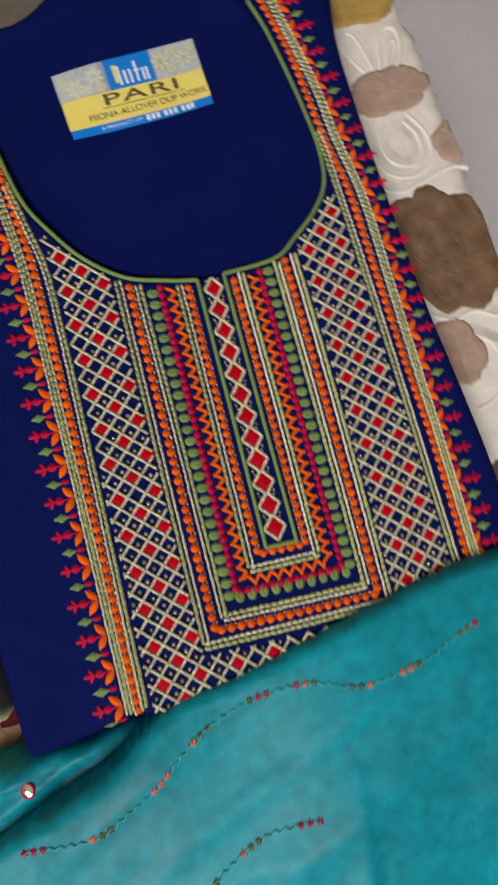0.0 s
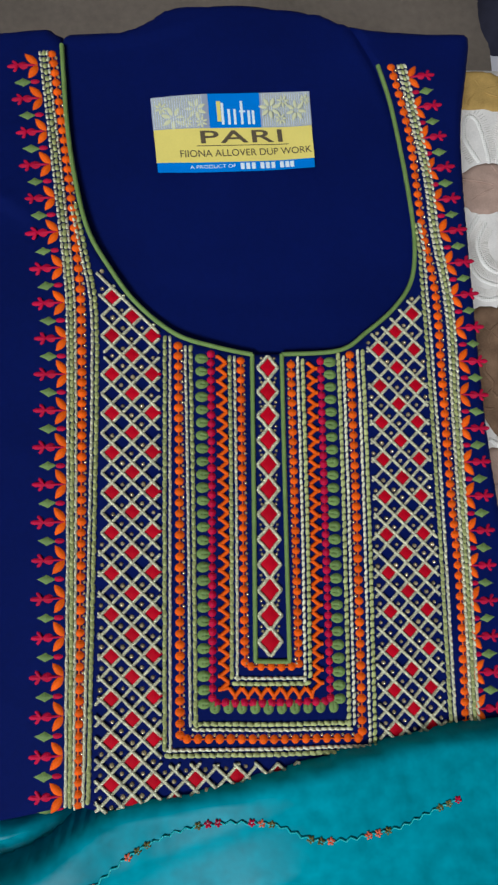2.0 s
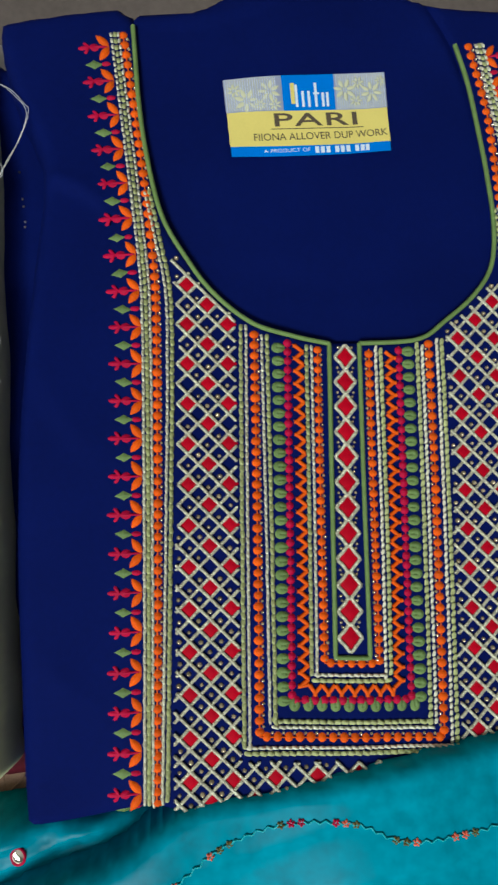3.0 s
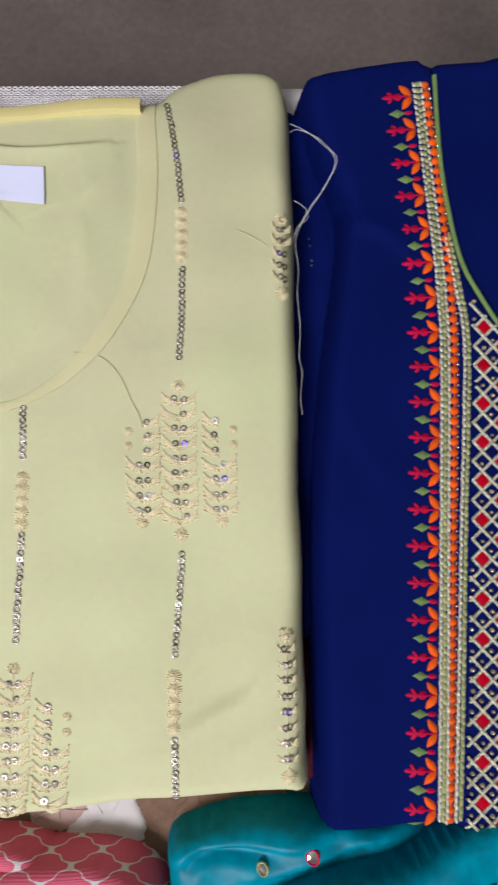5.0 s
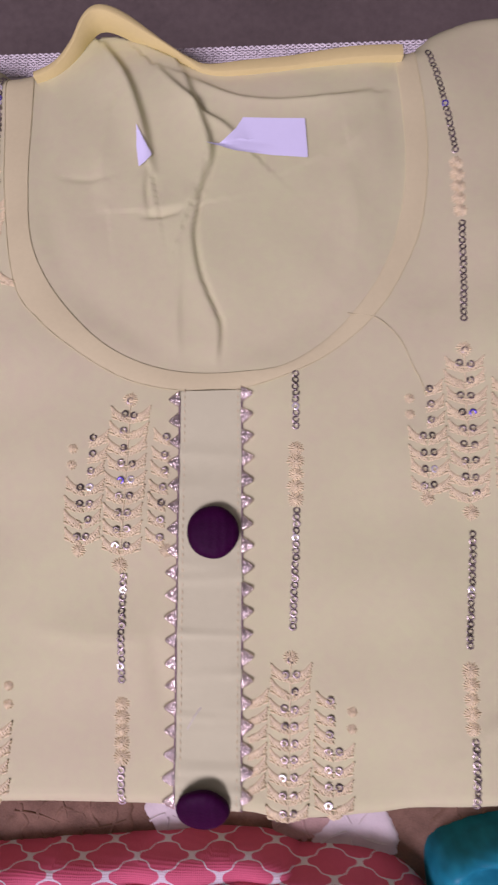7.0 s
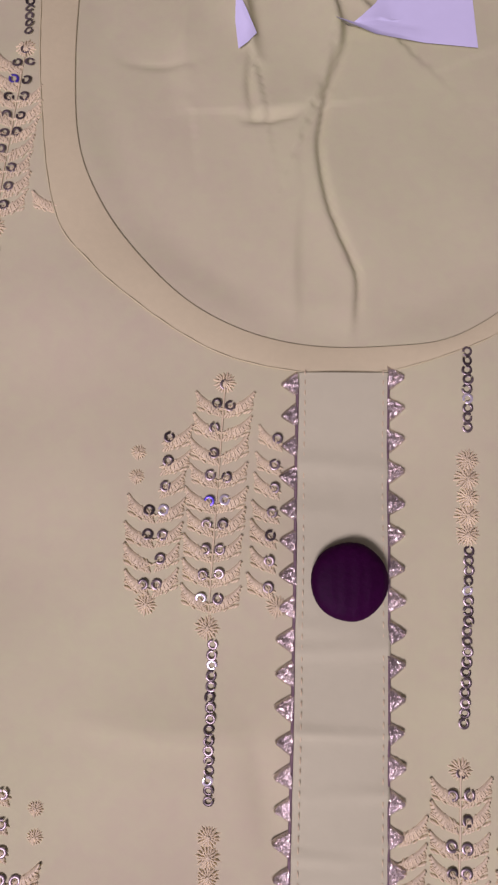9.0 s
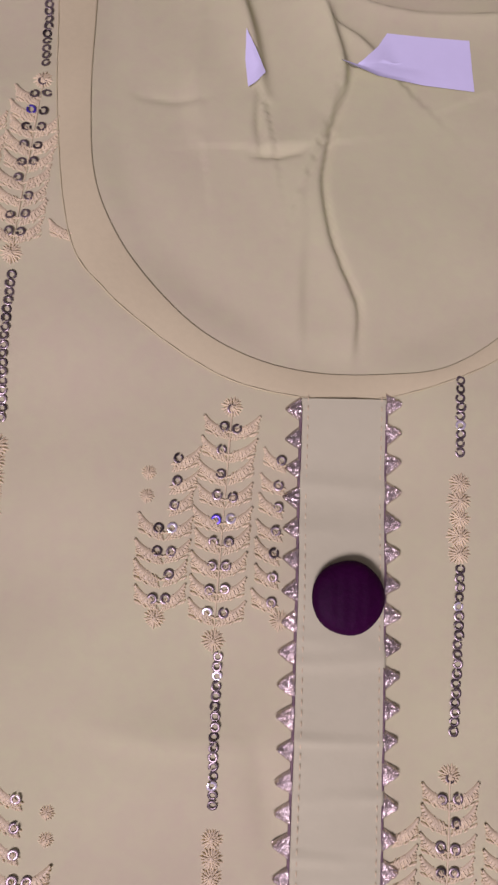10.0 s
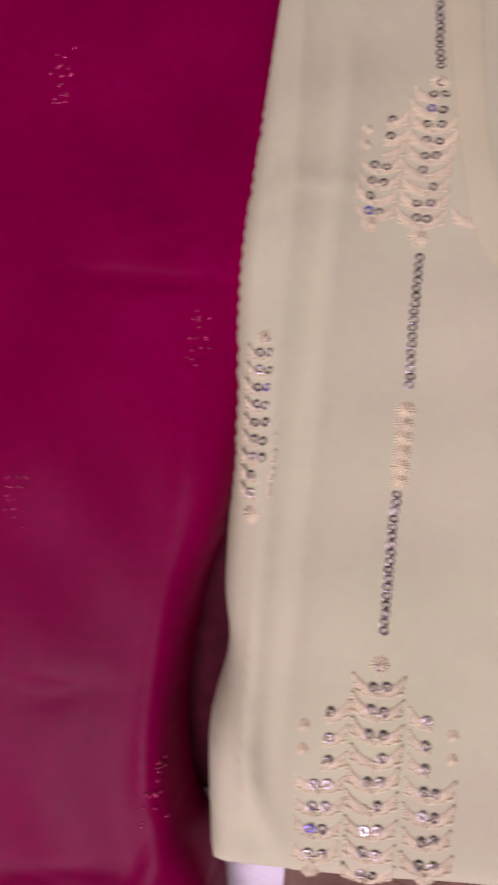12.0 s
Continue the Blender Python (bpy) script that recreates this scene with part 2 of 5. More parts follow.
class Sheet:
    """A cloth surface over an outline: a rounded rim, soft waves and creases. z(x, y) is its height."""

    def __init__(self, outline, top, bottom, rim=0.01, rim_loop=None, wave=0.0006, length=0.05, seed=1, creases=(), lean=(0, 0, 0, 0), droop=(0, 0)):
        self.loop, self.top, self.bottom, self.rim = np.array(outline), top, bottom, rim
        self.rim_loop = self.loop if rim_loop is None else np.array(rim_loop)
        g = np.random.RandomState(seed)
        self.wave, self.creases, self.lean, self.droop = wave, creases, lean, droop
        ang, k = g.uniform(0, 2 * math.pi, 9), 2 * math.pi / (length * g.uniform(0.5, 2.0, 9))
        self.k, self.ph = np.stack([k * np.cos(ang), k * np.sin(ang)], 1), g.uniform(0, 6.28, 9)

    def z(self, x, y):
        one = np.ndim(x) == 0
        x, y = np.atleast_1d(np.asarray(x, float)), np.atleast_1d(np.asarray(y, float))
        d = distance(x, y, self.rim_loop)
        q = np.clip(d / self.rim, 0, 1)
        prof = np.sqrt(np.clip(1 - (1 - q) ** 2, 0, 1))
        h = self.bottom + (self.top - self.bottom) * prof
        x0, y0, sx, sy = self.lean
        h = h + ((x - x0) * sx + (y - y0) * sy) * prof
        h = h - self.droop[1] * np.clip(y - self.droop[0], 0, 1) ** 2 * prof
        w = np.sin(x[:, None] * self.k[:, 0] + y[:, None] * self.k[:, 1] + self.ph).mean(1)
        h = h + self.wave * 2.2 * w * np.clip(d / 0.01, 0.15, 1)
        for line, height, wide, steep in self.creases:
            line = np.array(line)
            dd = distance(x, y, line, False)
            a, b = line[0], line[-1]
            i = np.argmin(((np.stack([x, y], 1)[:, None] - line) ** 2).sum(-1), 1)
            i = np.clip(i, 1, len(line) - 2)
            t = line[i + 1] - line[i - 1]
            side = t[:, 0] * (y - line[i, 1]) - t[:, 1] * (x - line[i, 0])
            run = np.sqrt(((np.stack([x, y], 1)[:, None] - np.stack([a, b])) ** 2).sum(-1)).min(1)
            fade = np.clip(run / 0.02, 0, 1) ** 0.7
            soft = np.where(side > 0, np.exp(-dd / wide), np.exp(-((dd / steep) ** 2)))
            h = h + height * soft * (0.25 + 0.75 * fade)
        return float(h[0]) if one else h

    def mesh(self, name, step=0.0035, skirt=None, smooth_skirt=False):
        """The sheet itself, closed at its rim by a skirt down to its lower height."""
        from mathutils.geometry import delaunay_2d_cdt
        loop = self.loop
        lo, hi = loop.min(0), loop.max(0)
        gx, gy = np.meshgrid(np.arange(lo[0], hi[0], step), np.arange(lo[1], hi[1], step * 0.866))
        gx = gx + (np.arange(gx.shape[0]) % 2)[:, None] * step / 2
        gx, gy = gx.ravel(), gy.ravel()
        ok = inside(gx, gy, loop)
        gx, gy = gx[ok], gy[ok]
        ok = distance(gx, gy, loop) > step * 0.55
        gx, gy = gx[ok], gy[ok]
        xy = [Vector(p) for p in loop] + [Vector(p) for p in zip(gx, gy)]
        n = len(loop)
        v, _, f, *_ = delaunay_2d_cdt(xy, [(i, (i + 1) % n) for i in range(n)], [], 1, 1e-7)
        px, py = np.array([q[0] for q in v]), np.array([q[1] for q in v])
        pz = self.z(px, py)
        verts = list(zip(px, py, pz))
        faces = [tuple(q) for q in f]
        count = {}
        for q in faces:
            for a, b in zip(q, q[1:] + q[:1]):
                count[(a, b)] = count.get((a, b), 0) + 1
        down = self.bottom - 0.001 if skirt is None else None
        low = {}
        for a, b in [e for e in count if (e[1], e[0]) not in count]:
            for q in (a, b):
                if q not in low:
                    low[q] = len(verts)
                    verts.append((px[q], py[q], min(down if down is not None else pz[q] - skirt, pz[q] - 0.0004)))
            faces.append((b, a, low[a], low[b]))
        return raw(name, verts, faces)


def seat(sheet, x, y, angle=0.0, lift=0.0, size=1.0, stretch=1.0):
    """A pose on a sheet at (x, y): turned by angle, lying on the cloth."""
    e = 0.0012
    z, zx, zy = sheet.z(np.array([x, x + e, x]), np.array([y, y, y + e]))
    n = Vector((-(zx - z) / e, -(zy - z) / e, 1)).normalized()
    n = (n + Vector((0, 0, 0.6))).normalized()
    m = n.to_track_quat("Z", "Y").to_matrix().to_4x4()
    flat = m @ Vector((1, 0, 0))
    m = m @ Matrix.Rotation(angle - math.atan2(flat.y, flat.x), 4, "Z")
    return Matrix.Translation((x, y, z + lift)) @ m @ Matrix.Diagonal((size * stretch, size, size, 1))


def tube(line, radius, sides=6, beads=0.0, depth=0.35):
    """Verts and faces of a thread along 3D places; beads: pitch of the twist that swells it."""
    line = [Vector(p) for p in line]
    verts, faces, run = [], [], 0.0
    for i, p in enumerate(line):
        t = (line[min(i + 1, len(line) - 1)] - line[max(i - 1, 0)]).normalized()
        run += (p - line[i - 1]).length if i else 0
        up = Vector((0, 0, 1)) if abs(t.z) < 0.9 else Vector((1, 0, 0))
        s = t.cross(up).normalized()
        u = s.cross(t)
        r = radius * (1 + (depth * math.sin(run / beads * 2 * math.pi) if beads else 0))
        for k in range(sides):
            a = 2 * math.pi * k / sides
            verts.append(p + s * (r * math.cos(a)) + u * (r * math.sin(a)))
        if i:
            o = (i - 1) * sides
            faces += [(o + k, o + (k + 1) % sides, o + sides + (k + 1) % sides, o + sides + k) for k in range(sides)]
    return verts, faces


def joined(name, pieces):
    verts, faces = [], []
    for v, f in pieces:
        o = len(verts)
        verts += v
        faces += [tuple(i + o for i in q) for q in f]
    return raw(name, verts, faces)


def on_cloth(sheet, line, lift):
    zs = sheet.z(line[:, 0], line[:, 1]) + lift
    return [(x, y, z) for (x, y), z in zip(line, zs)]


def dome(name, shape, height, rings=(1.0, 0.85, 0.5), power=2.0):
    """A padded stitch: an outline (list of xy) raised to a rounded top."""
    n = len(shape)
    c = np.mean(shape, 0)
    verts, faces = [], []
    for r in rings:
        h = height * (1 - r**power)
        verts += [(*(c + (np.array(p) - c) * r), h) for p in shape]
    verts += [(*c, height)]
    for k in range(len(rings) - 1):
        for i in range(n):
            j = (i + 1) % n
            faces.append((k * n + i, k * n + j, (k + 1) * n + j, (k + 1) * n + i))
    o = (len(rings) - 1) * n
    faces += [(o + i, o + (i + 1) % n, len(verts) - 1) for i in range(n)]
    return raw(name, verts, faces)


def ellipse(a, b, n=12, cx=0.0, cy=0.0):
    return [(cx + a * math.cos(2 * math.pi * i / n), cy + b * math.sin(2 * math.pi * i / n)) for i in range(n)]


def leaf_shape(length, width, n=6, fat=0.8):
    """A leaf from the origin along +x."""
    s = [i / n for i in range(n + 1)]
    up = [(length * t, width / 2 * math.sin(math.pi * t) ** fat * (1 - 0.25 * t)) for t in s]
    return [(x, -y) for x, y in up] + [(x, y) for x, y in reversed(up[1:-1])]


def ring_mesh(name, outer, inner, height, n=12):
    verts, faces = [], []
    for r, h in ((outer, 0.0), ((outer + inner) / 2, height), (inner, height * 0.2)):
        verts += [(r * math.cos(2 * math.pi * i / n), r * math.sin(2 * math.pi * i / n), h) for i in range(n)]
    for k in range(2):
        faces += [(k * n + i, k * n + (i + 1) % n, (k + 1) * n + (i + 1) % n, (k + 1) * n + i) for i in range(n)]
    return raw(name, verts, faces)


def box(bm, x0, x1, y0, y1, z0, z1, bevel=0.0):
    r = bmesh.ops.create_cube(bm, size=1)
    bmesh.ops.scale(bm, vec=(x1 - x0, y1 - y0, z1 - z0), verts=r["verts"])
    bmesh.ops.translate(bm, vec=((x0 + x1) / 2, (y0 + y1) / 2, (z0 + z1) / 2), verts=r["verts"])
    if bevel:
        bmesh.ops.bevel(bm, geom=list({e for v in r["verts"] for e in v.link_edges}), offset=bevel, segments=2, affect="EDGES")
    return bm


# ---------------------------------------------------------------- room
FLOOR_Z = -0.45


def slab(name, x0, x1, y0, y1, z0, z1, mat, label, category):
    ob = part(name, box(bmesh.new(), x0, x1, y0, y1, z0, z1), mat, None)
    return tagged(ob, label, category, kind="structure")


slab("floor", -2.2, 2.4, -2.2, 2.4, FLOOR_Z - 0.1, FLOOR_Z, TILE, "pale glossy tiled floor of the room", "floor")
slab("wall_north", -2.2, 2.4, 2.4, 2.5, FLOOR_Z, 2.2, WALL, "plain off-white painted wall", "wall")
slab("wall_south", -2.2, 2.4, -2.3, -2.2, FLOOR_Z, 2.2, WALL, "plain off-white painted wall", "wall")
slab("wall_east", 2.4, 2.5, -2.3, 2.5, FLOOR_Z, 2.2, WALL, "plain off-white painted wall", "wall")
slab("wall_west", -2.3, -2.2, -2.3, 2.5, FLOOR_Z, 2.2, WALL, "plain off-white painted wall", "wall")
slab("ceiling", -2.3, 2.5, -2.3, 2.5, 2.2, 2.3, WALL, "plain white ceiling", "ceiling")
rug = part("rug", box(bmesh.new(), -1.6, 0.76, 0.25, 1.9, FLOOR_Z, FLOOR_Z + 0.012, 0.004), RUG, None)
tagged(rug, "plain brown-grey carpet lying on the tiled floor", "rug")

dark_loop = spline([(0.752, 0.592), (0.80, 0.583), (0.90, 0.60), (0.95, 0.66), (0.93, 0.78), (0.84, 0.80), (0.765, 0.74), (0.742, 0.66)], 0.01, True)
dark_cloth = Sheet(dark_loop, FLOOR_Z + 0.05, FLOOR_Z, 0.03, wave=0.004, length=0.08, seed=61)
tagged(link("folded_cloth", dark_cloth.mesh("folded_cloth", 0.01), DARK_CLOTH, None), "dark slate-grey cloth dropped on the tiled floor beside a rug", "cloth")

low_table = thing("low_table", "dark wooden low table under the bedspread", "table")
part("tabletop", box(bmesh.new(), -1.0, 0.495, -0.75, 0.18, -0.05, -0.004, 0.006), DARK_WOOD, low_table)
leg_me = None
for lx in (-0.95, 0.45):
    for ly in (-0.7, 0.13):
        if leg_me is None:
            first = part("leg", box(bmesh.new(), -0.025, 0.025, -0.025, 0.025, FLOOR_Z, -0.05, 0.004), DARK_WOOD, low_table)
            leg_me = first.data
            first.location = (lx, ly, 0)
        else:
            link("leg", leg_me, DARK_WOOD, low_table, m=Matrix.Translation((lx, ly, 0)))

# ---------------------------------------------------------------- bedspread
spread_loop = spline([(-1.01, -0.76), (-0.4, -0.762), (0.2, -0.76), (0.49, -0.755), (0.502, -0.74), (0.503, -0.3), (0.502, 0.0), (0.5045, 0.07), (0.5005, 0.16), (0.499, 0.188), (0.488, 0.1945), (0.2, 0.195), (0.0, 0.194), (-0.5, 0.193), (-1.0, 0.193), (-1.012, 0.17), (-1.012, -0.3)], 0.006, True)
SPREAD = Sheet(spread_loop, 0.0, -0.09, 0.006, wave=0.0004, length=0.06, seed=4)
bedspread = thing("bedspread", "white and brown floral jacquard bedspread spread over a low table", "bedspread")
link("ground_cloth", SPREAD.mesh("ground_cloth", 0.008), JACQUARD, bedspread)


def scalloped(cx, cy, a, b, lobes, seed, turn=0.0, depth=0.12):
    g = np.random.RandomState(seed)
    out = []
    for i in range(72):
        t = 2 * math.pi * i / 72
        r = 1 - depth + depth * abs(math.sin(lobes * t / 2 + seed)) + 0.03 * g.uniform(-1, 1)
        x, y = a * r * math.cos(t), b * r * math.sin(t)
        out.append((cx + x * math.cos(turn) - y * math.sin(turn), cy + x * math.sin(turn) + y * math.cos(turn)))
    return np.array(out)


def woven_flower(cx, cy, a, b, lobes, mat, seed, turn=0.0, label=""):
    """A raised woven flower of the jacquard with petal ribs."""
    loop = scalloped(cx, cy, a, b, lobes, seed, turn)
    if cx > 0.4:
        keep = (loop[:, 0] < 0.4975) & (loop[:, 1] < 0.189)
        loop = loop[keep]
    s = Sheet(loop, 0.0016, 0.0002, 0.0015, wave=0.0005, length=0.012, seed=seed)
    lay = link("woven_flower", s.mesh("woven_flower", 0.0022), mat, bedspread, label)
    ribs = []
    for k in range(lobes):
        t = 2 * math.pi * (k + 0.3) / lobes + turn
        p = [np.array((cx, cy)) + np.array((a * math.cos(t + 0.35 * r) * r, b * math.sin(t + 0.35 * r) * r)) for r in np.linspace(0.15, 0.8, 9)]
        p = np.array([q for q in p if q[0] < 0.498 and q[1] < 0.183])
        if len(p) > 3:
            ribs.append(tube([(x, y, 0.0015) for x, y in p], 0.0006, 5))
    if b > 0.024:
        # overlapping petals about the heart of a full flower
        for r, m in ((0.74, lobes - 1), (0.50, lobes - 3), (0.27, 4)):
            ring = scalloped(cx, cy, a * r, b * r, m, seed + int(r * 10), turn + r * 3, 0.22)
            ring = np.array([q for q in ring if q[0] < 0.4965 and q[1] < 0.186])
            ribs.append(tube([(x, y, 0.0009) for x, y in ring], 0.0011, 8))
    if ribs:
        link("petal_rib", joined("petal_rib", ribs), mat, lay)


woven_flower(0.4665, 0.008, 0.038, 0.044, 9, J_BROWN, 3, 0.4, "large brown woven flower")
woven_flower(0.4655, 0.1165, 0.030, 0.0165, 6, J_ROSE, 5, 0.1, "rose-brown woven blossom")
woven_flower(0.459, 0.176, 0.032, 0.013, 5, J_GOLD, 7, -0.05, "golden woven blossom")
woven_flower(0.497, 0.074, 0.016, 0.015, 5, J_ROSE, 8, 0.3)
woven_flower(0.452, -0.055, 0.018, 0.022, 5, J_ROSE, 9, 0.2)
woven_flower(0.489, -0.085, 0.018, 0.024, 5, J_ROSE, 12, 0.2)
woven_flower(0.462, -0.15, 0.03, 0.03, 7, J_BROWN, 13, 0.2)
BROWN_GROUND = Sheet(spline([(-0.118, -0.16), (-0.05, -0.15), (0.06, -0.15), (0.17, -0.15), (0.2, -0.2), (0.1, -0.27), (-0.05, -0.27), (-0.12, -0.23)], 0.004, True), 0.0008, 0.0, 0.003, wave=0.0003, length=0.02, seed=6)
link("woven_ground", BROWN_GROUND.mesh("woven_ground", 0.005), J_BROWN, bedspread, "brown woven ground")
woven_flower(0.060, -0.197, 0.021, 0.024, 5, J_RIB, 25, 0.3, "white woven blossom")
woven_flower(-0.025, -0.190, 0.012, 0.014, 5, J_RIB, 26, 0.3)
woven_flower(0.133, -0.195, 0.040, 0.030, 8, J_BROWN, 15, 0.2)
woven_flower(-0.072, -0.197, 0.034, 0.030, 7, J_BROWN, 17, 0.5)
woven_flower(0.037, -0.190, 0.018, 0.013, 5, J_ROSE, 18, 0.5)
woven_flower(0.170, -0.125, 0.014, 0.030, 5, J_BROWN, 19, 0.0)


def relief_scroll(points, r=0.0016):
    line = spline(points, 0.0015)
    link("relief_scroll", joined("relief_scroll", [tube([(x, y, -0.0006) for x, y in line], r, 8)]), J_LINE, bedspread)
    ticks = []
    for x, y, a in spaced(line, 0.0013)[2:-1]:
        c, d = math.cos(a + 1.57), math.sin(a + 1.57)
        ticks.append(tube([(x + c * 0.0022, y + d * 0.0022, 0.0003), (x + c * 0.0062, y + d * 0.0062, 0.0003)], 0.00022, 4))
    tagged(link("relief_rib", joined("relief_rib", ticks), J_RIB, bedspread, "fine woven ribs"), kind="stuff")


for pts in (
    [(0.451, 0.1), (0.442, 0.083), (0.447, 0.064), (0.464, 0.058), (0.478, 0.066), (0.48, 0.084), (0.472, 0.099)],
    [(0.455, 0.096), (0.449, 0.083), (0.453, 0.07), (0.464, 0.065), (0.473, 0.071), (0.474, 0.084), (0.468, 0.095)],
    [(0.455, 0.132), (0.447, 0.148), (0.45, 0.16), (0.456, 0.157), (0.46, 0.14), (0.461, 0.131)],
    [(0.466, 0.131), (0.469, 0.146), (0.476, 0.158), (0.484, 0.156), (0.483, 0.142), (0.476, 0.13)],
    [(0.47, 0.132), (0.474, 0.143), (0.479, 0.15), (0.481, 0.147), (0.478, 0.138)],
    [(0.44, 0.055), (0.452, 0.05), (0.47, 0.054), (0.487, 0.058), (0.499, 0.055)],
    [(0.436, 0.13), (0.44, 0.146), (0.438, 0.16)],
    [(0.445, -0.03), (0.456, -0.036), (0.47, -0.034), (0.482, -0.04), (0.495, -0.045)],
    [(0.46, -0.045), (0.474, -0.055), (0.476, -0.073), (0.466, -0.088), (0.452, -0.092)],
    [(0.468, -0.05), (0.482, -0.06), (0.494, -0.056)],
):
    relief_scroll(pts)

# knotted lace along the far edge of the bedspread
pieces = []
for row in range(5):
    for k in range(84):
        cx, cy = -0.12 + k * 0.0031 + 0.0015 * (row % 2), 0.1890 - row * 0.0026
        ring = [(cx + 0.0013 * math.cos(t) + random.uniform(-3e-4, 3e-4), cy + 0.0009 * math.sin(t), 0.0006) for t in np.linspace(0, 2 * math.pi, 9)]
        pieces.append(tube(ring, 0.0005, 4))
tagged(link("lace_edge", joined("lace_edge", pieces), J_LINE, bedspread, "white knotted lace edging"), kind="stuff")

# ---------------------------------------------------------------- navy kurta
navy = thing("kurta", "folded navy kurta with a dense multicoloured embroidered yoke", "kurta")
neck_l = [(0.2276, 0.1681), (0.2286, 0.1306), (0.2312, 0.1033), (0.2364, 0.0763), (0.2457, 0.0574), (0.2576, 0.0399), (0.2749, 0.0248), (0.2928, 0.0183), (0.3098, 0.0142)]
neck_r = [(0.3239, 0.0137), (0.3518, 0.0146), (0.3663, 0.0231), (0.3814, 0.0350), (0.3912, 0.0487), (0.3945, 0.0684), (0.3937, 0.0912), (0.3915, 0.1143), (0.3880, 0.1406), (0.3831, 0.1605)]
n_left, n_right = spline(neck_l), spline(neck_r)
outer_left = spline([(0.2276, 0.1850), (0.21, 0.1835), (0.1926, 0.1810), (0.170, 0.1765), (0.162, 0.170), (0.1665, 0.14), (0.176, 0.115), (0.1795, 0.0957), (0.173, 0.05), (0.1656, -0.0113), (0.1626, -0.0653), (0.1624, -0.1179), (0.1632, -0.178), (0.166, -0.1882), (0.18, -0.190), (0.2195, -0.187)])
outer_right = spline([(0.435, -0.20), (0.4345, -0.1662), (0.4356, -0.1242), (0.4338, -0.081), (0.4302, -0.0219), (0.4297, 0.0387), (0.431, 0.1203), (0.4375, 0.16), (0.4405, 0.178), (0.436, 0.186), (0.4106, 0.1868), (0.3921, 0.1878), (0.3665, 0.1912)])
front_loop = np.concatenate([[(0.2276, 0.175)], n_left, n_right, spline([(0.3815, 0.1635), (0.3755, 0.1760), (0.3675, 0.1885)])[1:], outer_right[::-1], [(0.33, -0.215)], outer_left[::-1]])
back_top = spline([(0.2276, 0.1805), (0.2545, 0.1828), (0.267, 0.1885), (0.278, 0.1956), (0.300, 0.1985), (0.325, 0.1990), (0.355, 0.195), (0.3679, 0.1899), (0.3921, 0.1872)])
rim_navy = np.concatenate([outer_left, [(0.33, -0.23)], outer_right, back_top[::-1]])
NAVY_FRONT = Sheet(front_loop, 0.0368, 0.002, 0.010, rim_loop=rim_navy, wave=0.0007, length=0.09, seed=11, creases=[
    (spline([(0.1785, 0.092), (0.190, 0.094), (0.204, 0.088), (0.212, 0.080)]), 0.0036, 0.010, 0.003),
    (spline([(0.176, 0.02), (0.19, -0.012), (0.205, -0.03)]), 0.0012, 0.010, 0.006),
    (spline([(0.17, -0.10), (0.185, -0.125), (0.205, -0.14)]), 0.0010, 0.010, 0.006),
])
navy_front = link("front_panel", NAVY_FRONT.mesh("front_panel", 0.003), NAVY, navy)
back_loop = np.concatenate([back_top, [(0.405, 0.17), (0.407, 0.03), (0.38, 0.0), (0.25, 0.0), (0.22, 0.03), (0.216, 0.17)]])
NAVY_BACK = Sheet(back_loop, 0.0338, 0.003, 0.006, rim_loop=np.concatenate([back_top, [(0.42, 0.15), (0.42, -0.05), (0.2, -0.05), (0.2, 0.15)]]), wave=0.0006, length=0.07, seed=12, creases=[
    (spline([(0.232, 0.172), (0.262, 0.174), (0.300, 0.1865)]), 0.0018, 0.006, 0.0015),
    (spline([(0.3895, 0.13), (0.378, 0.162), (0.366, 0.186)]), 0.0030, 0.010, 0.0016),
    (spline([(0.245, 0.06), (0.30, 0.045), (0.38, 0.05)]), -0.0008, 0.012, 0.01),
])
navy_back = link("back_panel", NAVY_BACK.mesh("back_panel", 0.003), NAVY, navy)
sleeve_loop = spline([(0.152, 0.165), (0.163, 0.168), (0.18, 0.16), (0.19, 0.10), (0.185, 0.02), (0.178, -0.07), (0.172, -0.10), (0.158, -0.105), (0.148, -0.05), (0.145, 0.08)], 0.003, True)
NAVY_SLEEVE = Sheet(sleeve_loop, 0.0150, 0.001, 0.008, wave=0.0012, length=0.05, seed=14, creases=[
    (spline([(0.163, 0.13), (0.166, 0.09), (0.165, 0.03)]), -0.004, 0.006, 0.004),
])
navy_sleeve = link("sleeve", NAVY_SLEEVE.mesh("sleeve", 0.003), NAVY, navy)


def cord(name, sheet, line, radius, mat, parent, lift=0.0003, beads=0.0, sides=6, label=""):
    return link(name, joined(name, [tube(on_cloth(sheet, line, lift), radius, sides, beads)]), mat, parent, label)


# neck piping: green rouleau with a fine stitched edge
for line in (n_left, n_right):
    cord("neck_piping", NAVY_FRONT, line, 0.00112, GREEN_T, navy_front, 0.0003, 0.0, 8, "olive green piping")


